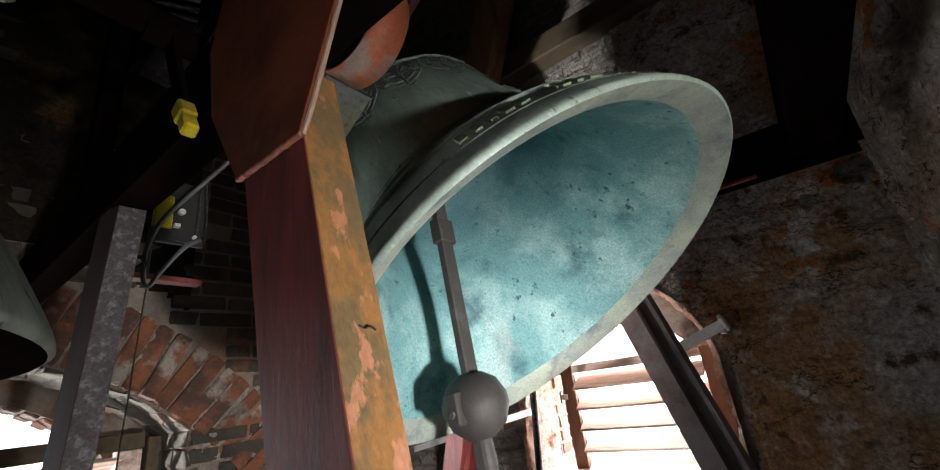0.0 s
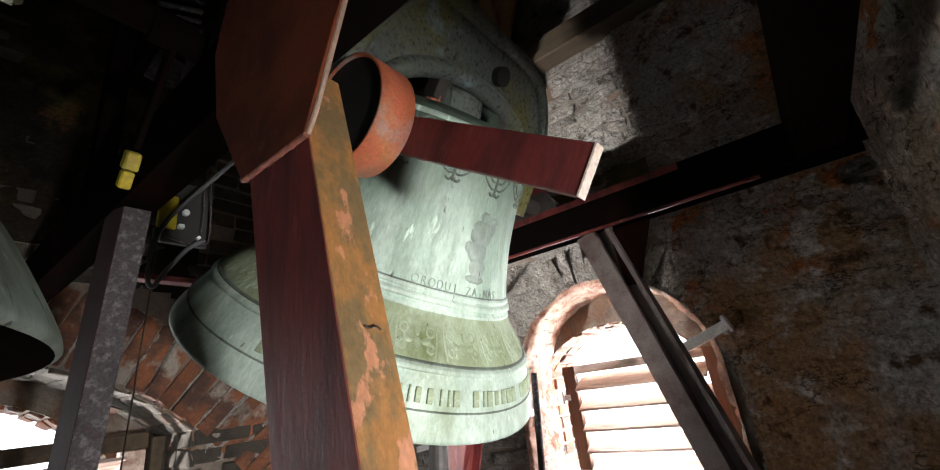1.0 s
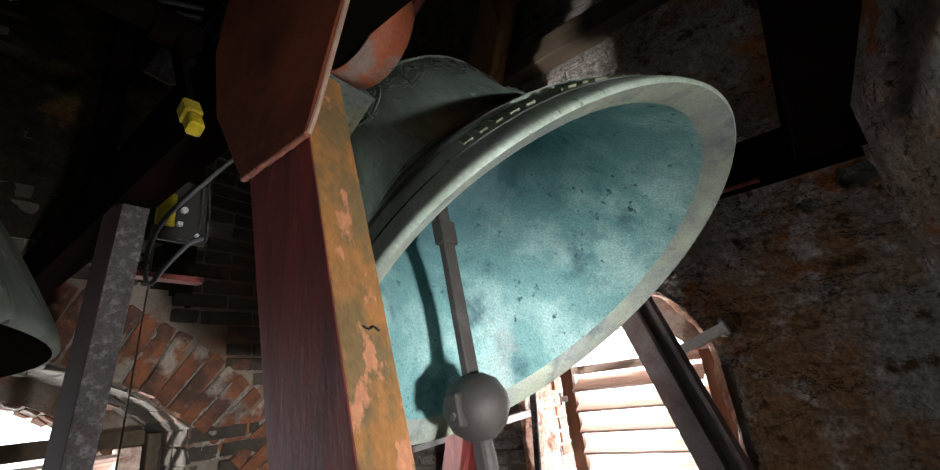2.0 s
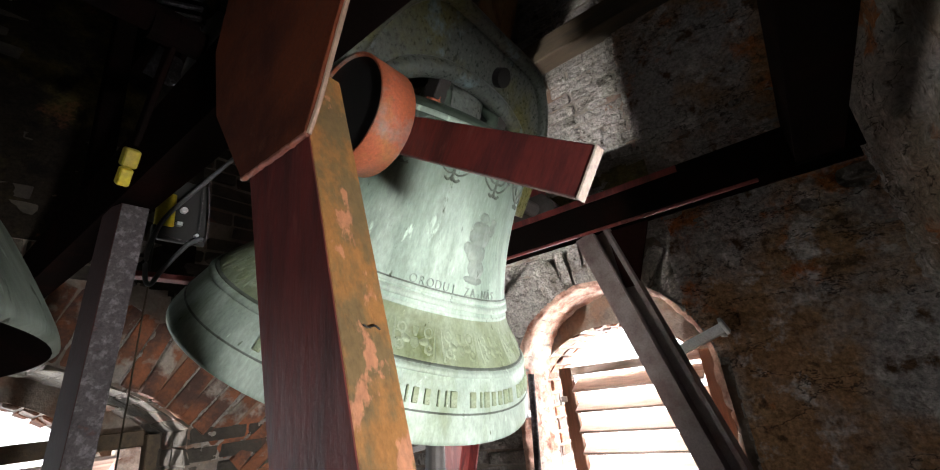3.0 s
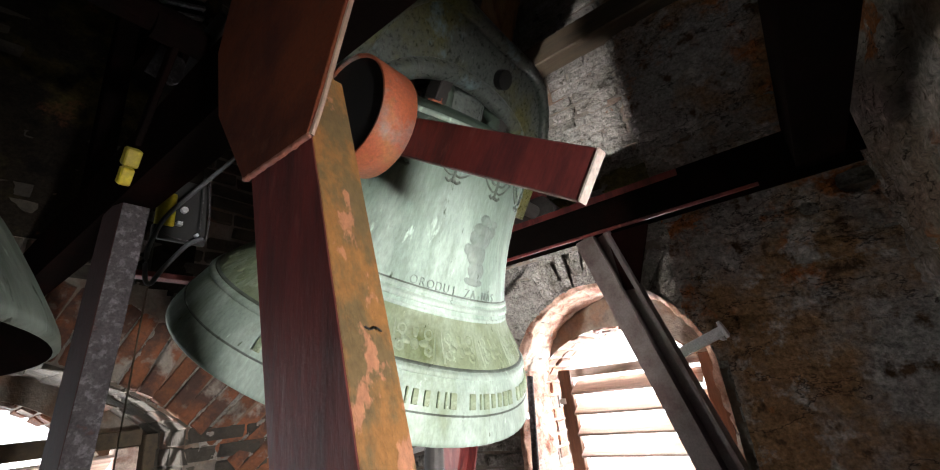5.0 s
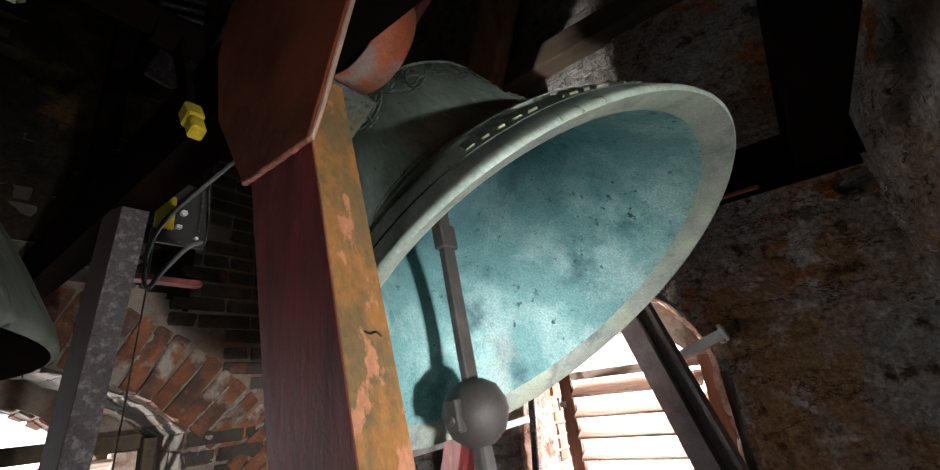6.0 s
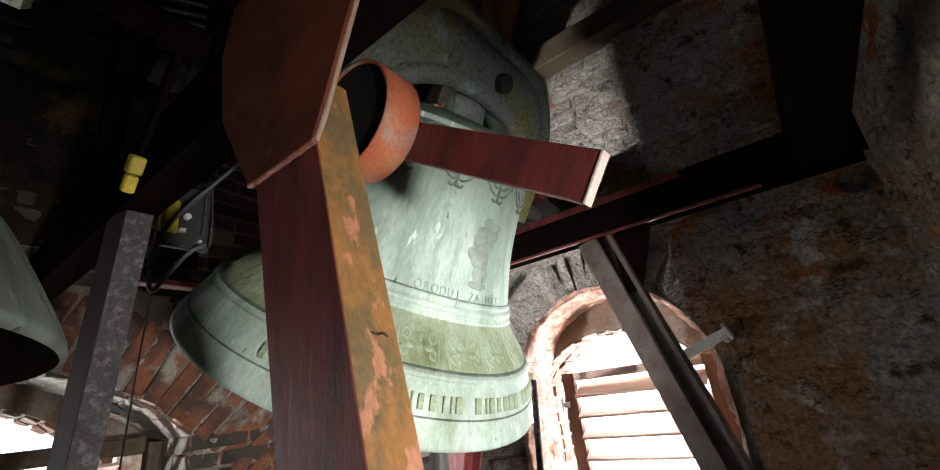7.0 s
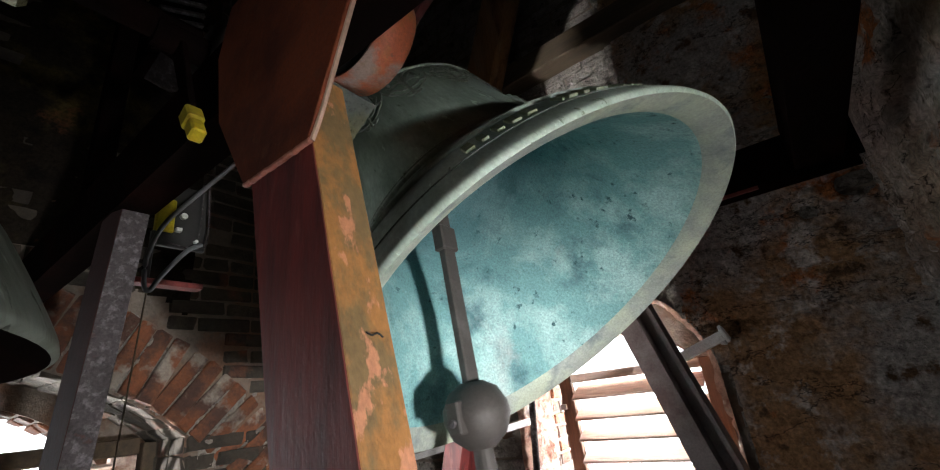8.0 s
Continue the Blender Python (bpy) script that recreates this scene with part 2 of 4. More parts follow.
def prism(pts, axis, lo, hi, bev=0.0, bm=None, m=None):
    """A polygon in the plane across an axis, given thickness along it."""
    bm = bm or bmesh.new()

    def at(p, v):
        q = {"x": (v, p[0], p[1]), "y": (p[0], v, p[1]), "z": (p[0], p[1], v)}[axis]
        return m @ Vector(q) if m is not None else Vector(q)
    a = [bm.verts.new(at(p, lo)) for p in pts]
    b = [bm.verts.new(at(p, hi)) for p in pts]
    k = len(pts)
    fs = [bm.faces.new(a), bm.faces.new(b[::-1])]
    for i in range(k):
        fs.append(bm.faces.new((a[i], b[i], b[(i + 1) % k], a[(i + 1) % k])))
    if bev:
        bmesh.ops.bevel(bm, geom=list({e for f in fs for e in f.edges}), offset=bev, segments=1, affect="EDGES")
    return bm


def cyl(p0, p1, r0, r1=None, n=20, bm=None, caps=True):
    bm = bm or bmesh.new()
    p0, p1 = Vector(p0), Vector(p1)
    d = p1 - p0
    m = Matrix.Translation((p0 + p1) / 2) @ d.to_track_quat("Z", "Y").to_matrix().to_4x4()
    bmesh.ops.create_cone(bm, cap_ends=caps, segments=n, radius1=r0, radius2=r0 if r1 is None else r1, depth=d.length, matrix=m)
    return bm


def lathe(profile, n=96, bm=None):
    """Turns (r, z) about the z axis."""
    bm = bm or bmesh.new()
    rings = []
    for r, z in profile:
        if r < 1e-6:
            rings.append([bm.verts.new((0, 0, z))])
        else:
            rings.append([bm.verts.new((r * math.cos(2 * math.pi * i / n), r * math.sin(2 * math.pi * i / n), z)) for i in range(n)])
    for a, b in zip(rings, rings[1:]):
        for i in range(n):
            j = (i + 1) % n
            f = [a[i % len(a)], a[j % len(a)], b[j % len(b)], b[i % len(b)]]
            f = list(dict.fromkeys(f))
            if len(f) > 2:
                bm.faces.new(f)
    return bm


def tube(points, r, n=8, bm=None):
    """A round cable through points, smoothed."""
    bm = bm or bmesh.new()
    P = [Vector(p) for p in points]
    fine = []
    for i in range(len(P) - 1):
        a, b, c, d = P[max(i - 1, 0)], P[i], P[i + 1], P[min(i + 2, len(P) - 1)]
        for k in range(6):
            t = k / 6
            fine.append(0.5 * ((2 * b) + (c - a) * t + (2 * a - 5 * b + 4 * c - d) * t * t + (3 * b - a - 3 * c + d) * t ** 3))
    fine.append(P[-1])
    rings = []
    for i, p in enumerate(fine):
        d = fine[min(i + 1, len(fine) - 1)] - fine[max(i - 1, 0)]
        q = d.to_track_quat("Z", "Y")
        rings.append([bm.verts.new(p + q @ Vector((r * math.cos(2 * math.pi * k / n), r * math.sin(2 * math.pi * k / n), 0))) for k in range(n)])
    for a, b in zip(rings, rings[1:]):
        for k in range(n):
            bm.faces.new((a[k], a[(k + 1) % n], b[(k + 1) % n], b[k]))
    bm.faces.new(rings[0][::-1]), bm.faces.new(rings[-1])
    return bm


def ubeam(w, d, t, length, bm=None, m=None):
    """A steel channel along z from 0 down to -length: web across y (width w) at x = 0, flanges reach to x = d."""
    pts = [(0, -w / 2), (d, -w / 2), (d, -w / 2 + t), (t, -w / 2 + t), (t, w / 2 - t), (d, w / 2 - t), (d, w / 2), (0, w / 2)]
    return prism(pts, "z", -length, 0.0, bm=bm, m=m)


def ibeam(w, h, t, length, bm=None, m=None):
    """A rolled section along z from 0 to -length: flanges of width w across y, depth h along x."""
    a, b = w / 2, t / 2
    pts = [(0, -a), (t, -a), (t, -b), (h - t, -b), (h - t, -a), (h, -a), (h, a), (h - t, a), (h - t, b), (t, b), (t, a), (0, a)]
    return prism(pts, "z", -length, 0.0, bm=bm, m=m)


# ---------------------------------------------------------------- the tower room
XW, YW, XS, YS, FLOOR, TOP = 2.20, 2.30, -1.40, -1.60, 0.0, 4.6     # inner faces of the four walls


def arc_of(half, rise):
    """Radius of the segmental arch with that half width and rise."""
    return (half * half + rise * rise) / (2 * rise)


def arch_top(c, half, spring, rise, n=18):
    """Points of an arch from one springing to the other."""
    r = arc_of(half, rise)
    a = math.asin(min(1.0, half / r))
    return [(c + r * math.sin(-a + 2 * a * k / n), spring + rise - r + r * math.cos(-a + 2 * a * k / n)) for k in range(n + 1)]


def wall(name, axis, lo, hi, a0, a1, c, half, sill, spring, rise, label, material="mortar"):
    """A thick wall with one arched opening."""
    arc = arch_top(c, half, spring, rise)
    bm = bmesh.new()
    low = FLOOR - 0.2
    prism([(a0, low), (arc[0][0], low), (arc[0][0], TOP), (a0, TOP)], axis, lo, hi, bm=bm)
    prism([(arc[-1][0], low), (a1, low), (a1, TOP), (arc[-1][0], TOP)], axis, lo, hi, bm=bm)
    prism([(arc[0][0], low), (arc[-1][0], low), (arc[-1][0], sill), (arc[0][0], sill)], axis, lo, hi, bm=bm)
    for p, q in zip(arc, arc[1:]):
        prism([p, q, (q[0], TOP), (p[0], TOP)], axis, lo, hi, bm=bm)
    bmesh.ops.remove_doubles(bm, verts=bm.verts[:], dist=1e-5)
    bm.verts.index_update()
    pairs = {}
    for f in bm.faces:
        pairs.setdefault(tuple(sorted(v.index for v in f.verts)), []).append(f)
    bmesh.ops.delete(bm, geom=[f for fs in pairs.values() if len(fs) > 1 for f in fs], context="FACES_ONLY")
    return tagged(link(name, bm, M[material]), label, "wall", kind="structure")


E_WIN = (0.86, 0.50, 0.80, 1.32, 0.44)     # centre, half width, sill, springing, rise of the niche
E_OUT = (0.94, 0.47, 0.84, 1.36, 0.22)
N_WIN = (-0.11, 1.03, 0.10, 1.294, 0.376)
N_OUT = (0.15, 0.62, 0.10, 1.17, 0.35)
wall_east = wall("wall_east", "x", XW, XW + 0.32, YS - 0.7, YW + 0.7, *E_WIN, "rough brick tower wall with a louvred arched window")
wall_east_outer = wall("wall_east_outer", "x", XW + 0.324, XW + 0.7, YS - 0.7, YW + 0.7, *E_OUT, "outer leaf of the brick tower wall round the louvred window")
wall_north = wall("wall_north", "y", YW, YW + 0.42, XS, XW, *N_WIN, "rough brick tower wall with a low arched window")
wall_north_outer = wall("wall_north_outer", "y", YW + 0.424, YW + 0.7, XS, XW, *N_OUT, "outer leaf of the brick tower wall round the low window")
# unseen south and west walls, coloured near black to keep bounce light down
wall_south = wall("wall_south", "y", YS - 0.12, YS, XS, XW, 0.135, 0.195, 0.02, 0.70, 0.08, "dark brick tower wall behind the bell frame", "dim_render")
# the slit in this unseen wall is added for the west fill lamp
wall_west = wall("wall_west", "x", XS - 0.7, XS, YS - 0.7, YW + 0.7, 0.20, 0.20, 1.35, 2.00, 0.10, "dark brick tower wall beside the second bell", "dim_render")
tagged(link("wall_pier", box(1.02, XW - 0.004, YS + 0.004, -0.40, -0.2, TOP), M["mortar"]), "rough rendered pier at the corner of the belfry", "wall", kind="structure")
tagged(link("floor", box(XS, XW, YS, YW, -0.2, 0.0), M["floor"]), "dusty boarded floor of the belfry", "floor", kind="structure")
tagged(link("ceiling", box(XS - 0.7, XW + 0.7, YS - 0.7, YW + 0.7, TOP, TOP + 0.1), M["ceil"]), "dark boarded ceiling of the belfry", "ceiling", kind="structure")
M["sky_glow"] = bpy.data.materials.new("sky_glow")
M["sky_glow"].use_nodes = True
gn = M["sky_glow"].node_tree.nodes["Principled BSDF"]
gn.inputs["Base Color"].default_value = (0, 0, 0, 1)
gn.inputs["Emission Color"].default_value = (0.92, 0.96, 1.0, 1)
gn.inputs["Emission Strength"].default_value = 4.0
tagged(link("backdrop_east", box(12.0, 12.1, -9, 12, -6, 12), M["sky_glow"]), "bright white overcast sky outside the window", "sky", kind="structure")
tagged(link("backdrop_north", box(-9, 9, 12.0, 12.1, -6, 12), M["sky_glow"]), "bright white overcast sky outside the window", "sky", kind="structure")
tagged(link("ground", box(-400, 400, -400, 400, -14.2, -14.0), M["stone"]), "pale ground far below the tower", "ground", kind="structure")

# ---------------------------------------------------------------- the bell
AXLE = Vector((0.873, 0.728, 1.945))
R = 0.5
ZL, ZS = -0.568, 0.095      # lip and shoulder, from the axle
OUT = [(0.0, 0.528), (0.04, 0.540), (0.10, 0.546), (0.25, 0.562), (0.40, 0.592), (0.52, 0.632), (0.62, 0.678), (0.66, 0.696), (0.70, 0.732), (0.74, 0.785), (0.78, 0.842), (0.81, 0.876), (0.86, 0.913), (0.93, 0.963), (0.985, 0.997), (1.0, 1.0)]


def bell_r(s):
    for (a, ra), (b, rb) in zip(OUT, OUT[1:]):
        if s <= b:
            return R * (ra + (rb - ra) * (s - a) / (b - a))
    return R


def bell_z(s):
    return ZS + (ZL - ZS) * s


def smooth_out(s0, s1, n):
    """The outer profile between two heights, softened."""
    res = []
    for i in range(n + 1):
        s = s0 + (s1 - s0) * i / n
        r = sum(bell_r(min(max(s + d, 0), 1)) for d in (-0.04, -0.02, 0, 0.02, 0.04)) / 5 if 0.05 < s < 0.95 else bell_r(s)
        res.append((r, bell_z(s)))
    return res


def band(s, h, out):
    """A raised fillet round the bell."""
    return lathe([(bell_r(s - h) - 0.002, bell_z(s - h)), (bell_r(s - h / 2) + out, bell_z(s - h / 2)), (bell_r(s + h / 2) + out, bell_z(s + h / 2)), (bell_r(s + h) - 0.002, bell_z(s + h))])


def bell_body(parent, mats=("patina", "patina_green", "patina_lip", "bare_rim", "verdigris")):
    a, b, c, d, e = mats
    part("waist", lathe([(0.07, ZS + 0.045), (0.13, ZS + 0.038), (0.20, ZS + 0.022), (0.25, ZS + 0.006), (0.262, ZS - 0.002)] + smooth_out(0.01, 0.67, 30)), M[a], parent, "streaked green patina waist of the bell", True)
    part("flare", lathe(smooth_out(0.67, 0.815, 10)), M[b], parent, "green flare above the lip, with shade painted in", True)
    part("lip", lathe(smooth_out(0.815, 1.0, 16) + [(0.494, ZL - 0.004)]), M[c], parent, "pale grey-green sound bow of the bell", True)
    part("rim", lathe([(0.494, ZL - 0.004), (0.476, ZL + 0.005), (0.456, ZL + 0.018), (0.444, ZL + 0.032)]), M[d], parent, "worn bare rim of the bell mouth", True)
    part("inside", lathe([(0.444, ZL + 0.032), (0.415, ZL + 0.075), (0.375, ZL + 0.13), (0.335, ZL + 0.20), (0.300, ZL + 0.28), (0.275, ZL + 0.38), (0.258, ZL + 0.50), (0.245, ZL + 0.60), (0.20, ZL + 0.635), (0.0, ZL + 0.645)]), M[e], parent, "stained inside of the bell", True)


main_bell = thing("bell", "large green bronze bell swinging in its steel frame", "bell", AXLE)
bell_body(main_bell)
for s, h, o in ((0.608, 0.010, 0.004), (0.634, 0.014, 0.007), (0.662, 0.009, 0.004), (0.812, 0.012, 0.006), (0.03, 0.012, 0.004)):
    part("fillet", band(s, h, o), M["patina_lip"], main_bell, smooth=True)
for s, h, o in ((0.598, 0.004, 0.002), (0.675, 0.004, 0.002), (0.799, 0.004, 0.003), (0.918, 0.0035, 0.0015)):
    part("dark_line", band(s, h, o), M["patina_dark"], main_bell, "thin dark line round the bell", True)

# cranked yoke over the crown, with axle stubs
half = [(0.415, -0.055), (0.415, 0.08), (0.375, 0.20), (0.31, 0.31), (0.20, 0.38)]
innr = [(0.30, -0.055), (0.315, 0.05), (0.285, 0.125), (0.22, 0.175), (0.12, 0.205)]
bm = bmesh.new()
up = half + [(-x, z) for x, z in reversed(half)]
lo = innr + [(-x, z) for x, z in reversed(innr)]
for (p, q), (s, t) in zip(zip(up, up[1:]), zip(lo, lo[1:])):
    prism([p, q, t, s], "y", -0.085, 0.085, bm=bm)
bmesh.ops.remove_doubles(bm, verts=bm.verts[:], dist=1e-5)
bmesh.ops.delete(bm, geom=[f for f in bm.faces if sum(1 for g in bm.faces if g is not f and set(g.verts) == set(f.verts))], context="FACES_ONLY")
yoke = part("yoke", bm, M["yoke"], main_bell, "dark cranked cast yoke over the bell crown")
part("axle", cyl((-0.70, 0, 0), (-0.40, 0, 0), 0.026), M["shaded_metal"], main_bell, smooth=False)
part("axle", cyl((0.40, 0, 0), (0.66, 0, 0), 0.028), M["dark_iron"], main_bell, smooth=False)
part("crown", cyl((0, 0, ZS + 0.03), (0, 0, 0.215), 0.10, 0.085, 24), M["yoke"], main_bell, smooth=False)
# lever and its ring
part("lever_arm", box(-0.345, -0.325, -0.672, -0.10, -0.057, 0.018, 0.002), M["red_paint"], main_bell, "flat red steel lever arm")
part("lever_tip", box(-0.346, -0.324, -0.6765, -0.6735, -0.0575, 0.0185), M["slat"], main_bell, "pale bare end of the lever arm")
bm = bmesh.new()
RC = (-0.19, -0.012)
ringv = [[(x, RC[0] + r * math.cos(2 * math.pi * i / 40), RC[1] + r * math.sin(2 * math.pi * i / 40)) for i in range(40)] for x, r in ((-0.425, 0.112), (-0.345, 0.112), (-0.345, 0.106), (-0.425, 0.106))]
vv = [[bm.verts.new(p) for p in ring] for ring in ringv]
for k in range(4):
    for i in range(40):
        bm.faces.new((vv[k][i], vv[k][(i + 1) % 40], vv[(k + 1) % 4][(i + 1) % 40], vv[(k + 1) % 4][i]))
part("ring", bm, M["primer"], main_bell, "orange primer steel ring welded to the lever", True)
part("end_plate", cyl((-0.419, *RC), (-0.41, *RC), 0.1055, n=40), M["black"], main_bell)

# trip lever on the near axle end
lever = part("trip_lever", prism([(-0.02, 0.03), (0.02, 0.03), (0.04, -0.20), (0.015, -0.21)], "x", -0.665, -0.655, 0.002), M["shaded_metal"], main_bell)
part("trip_block", box(-0.672, -0.648, 0.015, 0.043, -0.250, -0.216, 0.003), M["yellow"], lever, "yellow plastic trip block")
part("trip_block", box(-0.670, -0.650, 0.018, 0.040, -0.285, -0.252, 0.003), M["yellow"], lever, "yellow plastic trip block")
# ribs and bolts of the yoke
for side in (-0.088, 0.088):
    part("rib", tube([(-0.31, side, 0.05), (-0.28, side, 0.13), (-0.2, side, 0.185), (-0.1, side, 0.215), (0.0, side, 0.222), (0.1, side, 0.215), (0.2, side, 0.185), (0.28, side, 0.13), (0.31, side, 0.05)], 0.026, 12), M["yoke"], yoke, smooth=True)
    part("rib", tube([(-0.40, side, 0.06), (-0.365, side, 0.19), (-0.30, side, 0.30), (-0.2, side, 0.365), (0.0, side, 0.37), (0.2, side, 0.365), (0.30, side, 0.30), (0.365, side, 0.19), (0.40, side, 0.06)], 0.020, 12), M["yoke"], yoke, smooth=True)
    part("boss", cyl((0.06, side * 0.9, 0.285), (0.06, side * 1.22, 0.285), 0.028, n=18), M["black"], yoke)
    for x in (-0.13, 0.13):
        part("strap", box(x - 0.02, x + 0.02, min(side * 0.6, side * 1.12), max(side * 0.6, side * 1.12), 0.13, 0.215, 0.003), M["dark_iron"], yoke)
        part("nut", cyl((x, side * 0.9, 0.118), (x, side * 0.9, 0.14), 0.02, n=6), M["primer"], yoke)
for x in (-0.09, 0.09):
    part("canon", tube([(x, -0.075, ZS + 0.03), (x * 1.2, -0.08, ZS + 0.075), (x * 0.9, -0.04, ZS + 0.11), (x * 0.6, 0.0, ZS + 0.12), (x * 0.9, 0.04, ZS + 0.11), (x * 1.2, 0.08, ZS + 0.075), (x, 0.075, ZS + 0.03)], 0.02, 10), M["patina"], main_bell, smooth=True)


def on_bell(s, az, lift=0.0):
    """A pose on the bell's outside: x along the round, y up the side, z outwards. az: degrees from the -y side towards +x."""
    d = 0.02
    slope = math.atan2(bell_r(min(s + d, 1)) - bell_r(max(s - d, 0)), (bell_z(s - d) - bell_z(s + d)))
    return pose(0, 0, 0, 0, 0, az) @ Matrix.Translation((0, -bell_r(s) - lift, bell_z(s))) @ pose(0, 0, 0, 90 - math.degrees(slope))


def letters(word, s, az0, step, size, material, name="letter"):
    for i, ch in enumerate(word):
        if ch == " ":
            continue
        cu = bpy.data.curves.new("letter", "FONT")
        cu.body, cu.size, cu.extrude, cu.align_x = ch, size, 0.0022, "CENTER"
        cu.offset = -0.0004
        tmp = bpy.data.objects.new("letter", cu)
        me = bpy.data.meshes.new_from_object(tmp)
        me.transform(on_bell(s, az0 + step * i, 0.001) @ Matrix.Diagonal((0.82, 1.0, 1.0, 1.0)))
        bm = bmesh.new()
        bm.from_mesh(me)
        bpy.data.objects.remove(tmp)
        bpy.data.meshes.remove(me)
        part(name, bm, material, main_bell)


def relief(name, s0, s1, half_w, height, material, az=0.0, nu=40, nv=48, label=""):
    """Low relief cast on the bell's side: height(u, v), u metres along the round, v 0..1 downwards."""
    bm = bmesh.new()
    grid, keep = {}, {}
    for j in range(nv + 1):
        s = s0 + (s1 - s0) * j / nv
        for i in range(nu + 1):
            u = -half_w + 2 * half_w * i / nu
            h = height(u, j / nv)
            keep[i, j] = h > 0.0002
            grid[i, j] = on_bell(s, az + math.degrees(u / bell_r(s)), h - 0.0006).translation
    made = {}

    def vert(k):
        if k not in made:
            made[k] = bm.verts.new(grid[k])
        return made[k]
    for j in range(nv):
        for i in range(nu):
            four = ((i, j), (i + 1, j), (i + 1, j + 1), (i, j + 1))
            if any(keep[k] for k in four):
                bm.faces.new([vert(k) for k in four])
    return part(name, bm, material, main_bell, label, True)


letters("ORODUJ ZA NÁS", 0.594, -33.5, 3.5, 0.029, M["patina_relief"])
# cast writing, as plain bars
BARS = []
for w, tall in ((0.0045, 0.032), (0.012, 0.030), (0.016, 0.032)):
    bm = box(-w / 2, w / 2, -tall / 2, tall / 2, -0.001, 0.0045, 0.001)
    me = bpy.data.meshes.new("letter_bar")
    bm.to_mesh(me)
    bm.free()
    me.materials.append(M["patina_green"])
    BARS.append(me)
random.seed(11)
az = -66.0
while az < 70:
    for k in range(random.choice((4, 5, 7))):
        me = random.choice(BARS)
        ob = new("letter_bar", me)
        ob.parent = main_bell
        ob.matrix_local = on_bell(0.880, az)
        az += 3.2 if me is not BARS[0] else 2.3
    az += 3.4


def figure(u, v):
    """A standing draped figure, kept plain."""
    best = 0.0
    for cv, cu, a, b, c in ((0.90, 0.0, 0.032, 0.05, 0.009), (0.76, 0.004, 0.027, 0.13, 0.011), (0.55, -0.004, 0.031, 0.16, 0.012), (0.36, 0.0, 0.035, 0.13, 0.013), (0.24, 0.0, 0.029, 0.09, 0.012), (0.10, 0.002, 0.015, 0.07, 0.012), (0.22, 0.036, 0.011, 0.09, 0.009), (0.12, 0.038, 0.009, 0.05, 0.009), (0.52, -0.034, 0.011, 0.07, 0.008)):
        q = 1 - ((u - cu) / a) ** 2 - ((v - cv) / b) ** 2
        if q > 0:
            best = max(best, c * math.sqrt(q))
    if best > 0:
        best *= 0.80 + 0.20 * math.sin(190 * u + 16 * v) * math.cos(30 * v)
    return best


relief("relief", 0.285, 0.565, 0.055, figure, M["patina_relief"], -6.0, 44, 70, "standing figure in low relief")


def flower(u, v):
    """Half a rosette between two scrolls, in a narrow frame."""
    y = (0.62 - v) * 0.075
    r, a = math.hypot(u, y), math.atan2(u, y)
    h = 0.0
    if r < 0.009:
        h = 0.005
    elif r < 0.031 and abs(a) < 2.0:
        h = 0.0048 * max(0.0, math.cos(4.5 * a)) * min(1.0, (r - 0.009) / 0.006)
    for sx in (-1, 1):
        d = math.hypot(u - sx * 0.030, y - 0.022)
        h = max(h, 0.004 * (1 - abs(d - 0.009) / 0.0035))
        d = math.hypot(u - sx * 0.033, y + 0.008)
        h = max(h, 0.004 * (1 - abs(d - 0.007) / 0.003))
    if abs(abs(u) - 0.047) < 0.0022 and 0.05 < v < 0.95:
        h = max(h, 0.0025)
    return max(h, 0.0)


first = relief("rosette", 0.692, 0.792, 0.050, flower, M["patina_green"], 4.0, 44, 34)
for k in range(1, 22):
    ob = new("rosette", first.data)
    ob.parent = main_bell
    ob.matrix_local = pose(0, 0, 0, 0, 0, 360 / 22 * k)
bm = bmesh.new()
tube([(0, -0.066, 0), (0, 0.0, 0.002), (0, 0.05, 0)], 0.004, 6, bm=bm)
for sx in (-1, 1):
    tube([(0, -0.02, 0), (sx * 0.012, 0.02, 0.002), (sx * 0.03, 0.035, 0.001), (sx * 0.036, 0.018, 0)], 0.0035, 6, bm=bm)
    tube([(0, 0.0, 0), (sx * 0.008, 0.035, 0.002), (sx * 0.018, 0.05, 0.001)], 0.003, 6, bm=bm)
    tube([(0, -0.03, 0), (sx * 0.018, -0.03, 0.002), (sx * 0.034, -0.015, 0.001), (sx * 0.05, -0.02, 0)], 0.003, 6, bm=bm)
    tube([(0, -0.045, 0), (sx * 0.012, -0.05, 0.002), (sx * 0.03, -0.040, 0.001), (sx * 0.052, -0.012, -0.003), (sx * 0.062, 0.02, -0.005)], 0.0026, 6, bm=bm)
    tube([(0, 0.004, 0.001), (sx * 0.024, 0.008, 0.002), (sx * 0.038, 0.0, 0.0), (sx * 0.046, 0.014, -0.002)], 0.0028, 6, bm=bm)
    tube([(0, 0.024, 0.001), (sx * 0.022, 0.052, 0.001), (sx * 0.040, 0.054, -0.002), (sx * 0.052, 0.040, -0.004)], 0.0026, 6, bm=bm)
    tube([(0, -0.058, 0), (sx * 0.010, -0.066, 0.002), (sx * 0.018, -0.060, 0.001)], 0.0035, 6, bm=bm)
bmesh.ops.create_icosphere(bm, subdivisions=1, radius=0.007, matrix=Matrix.Translation((0, -0.062, 0)))
me = None
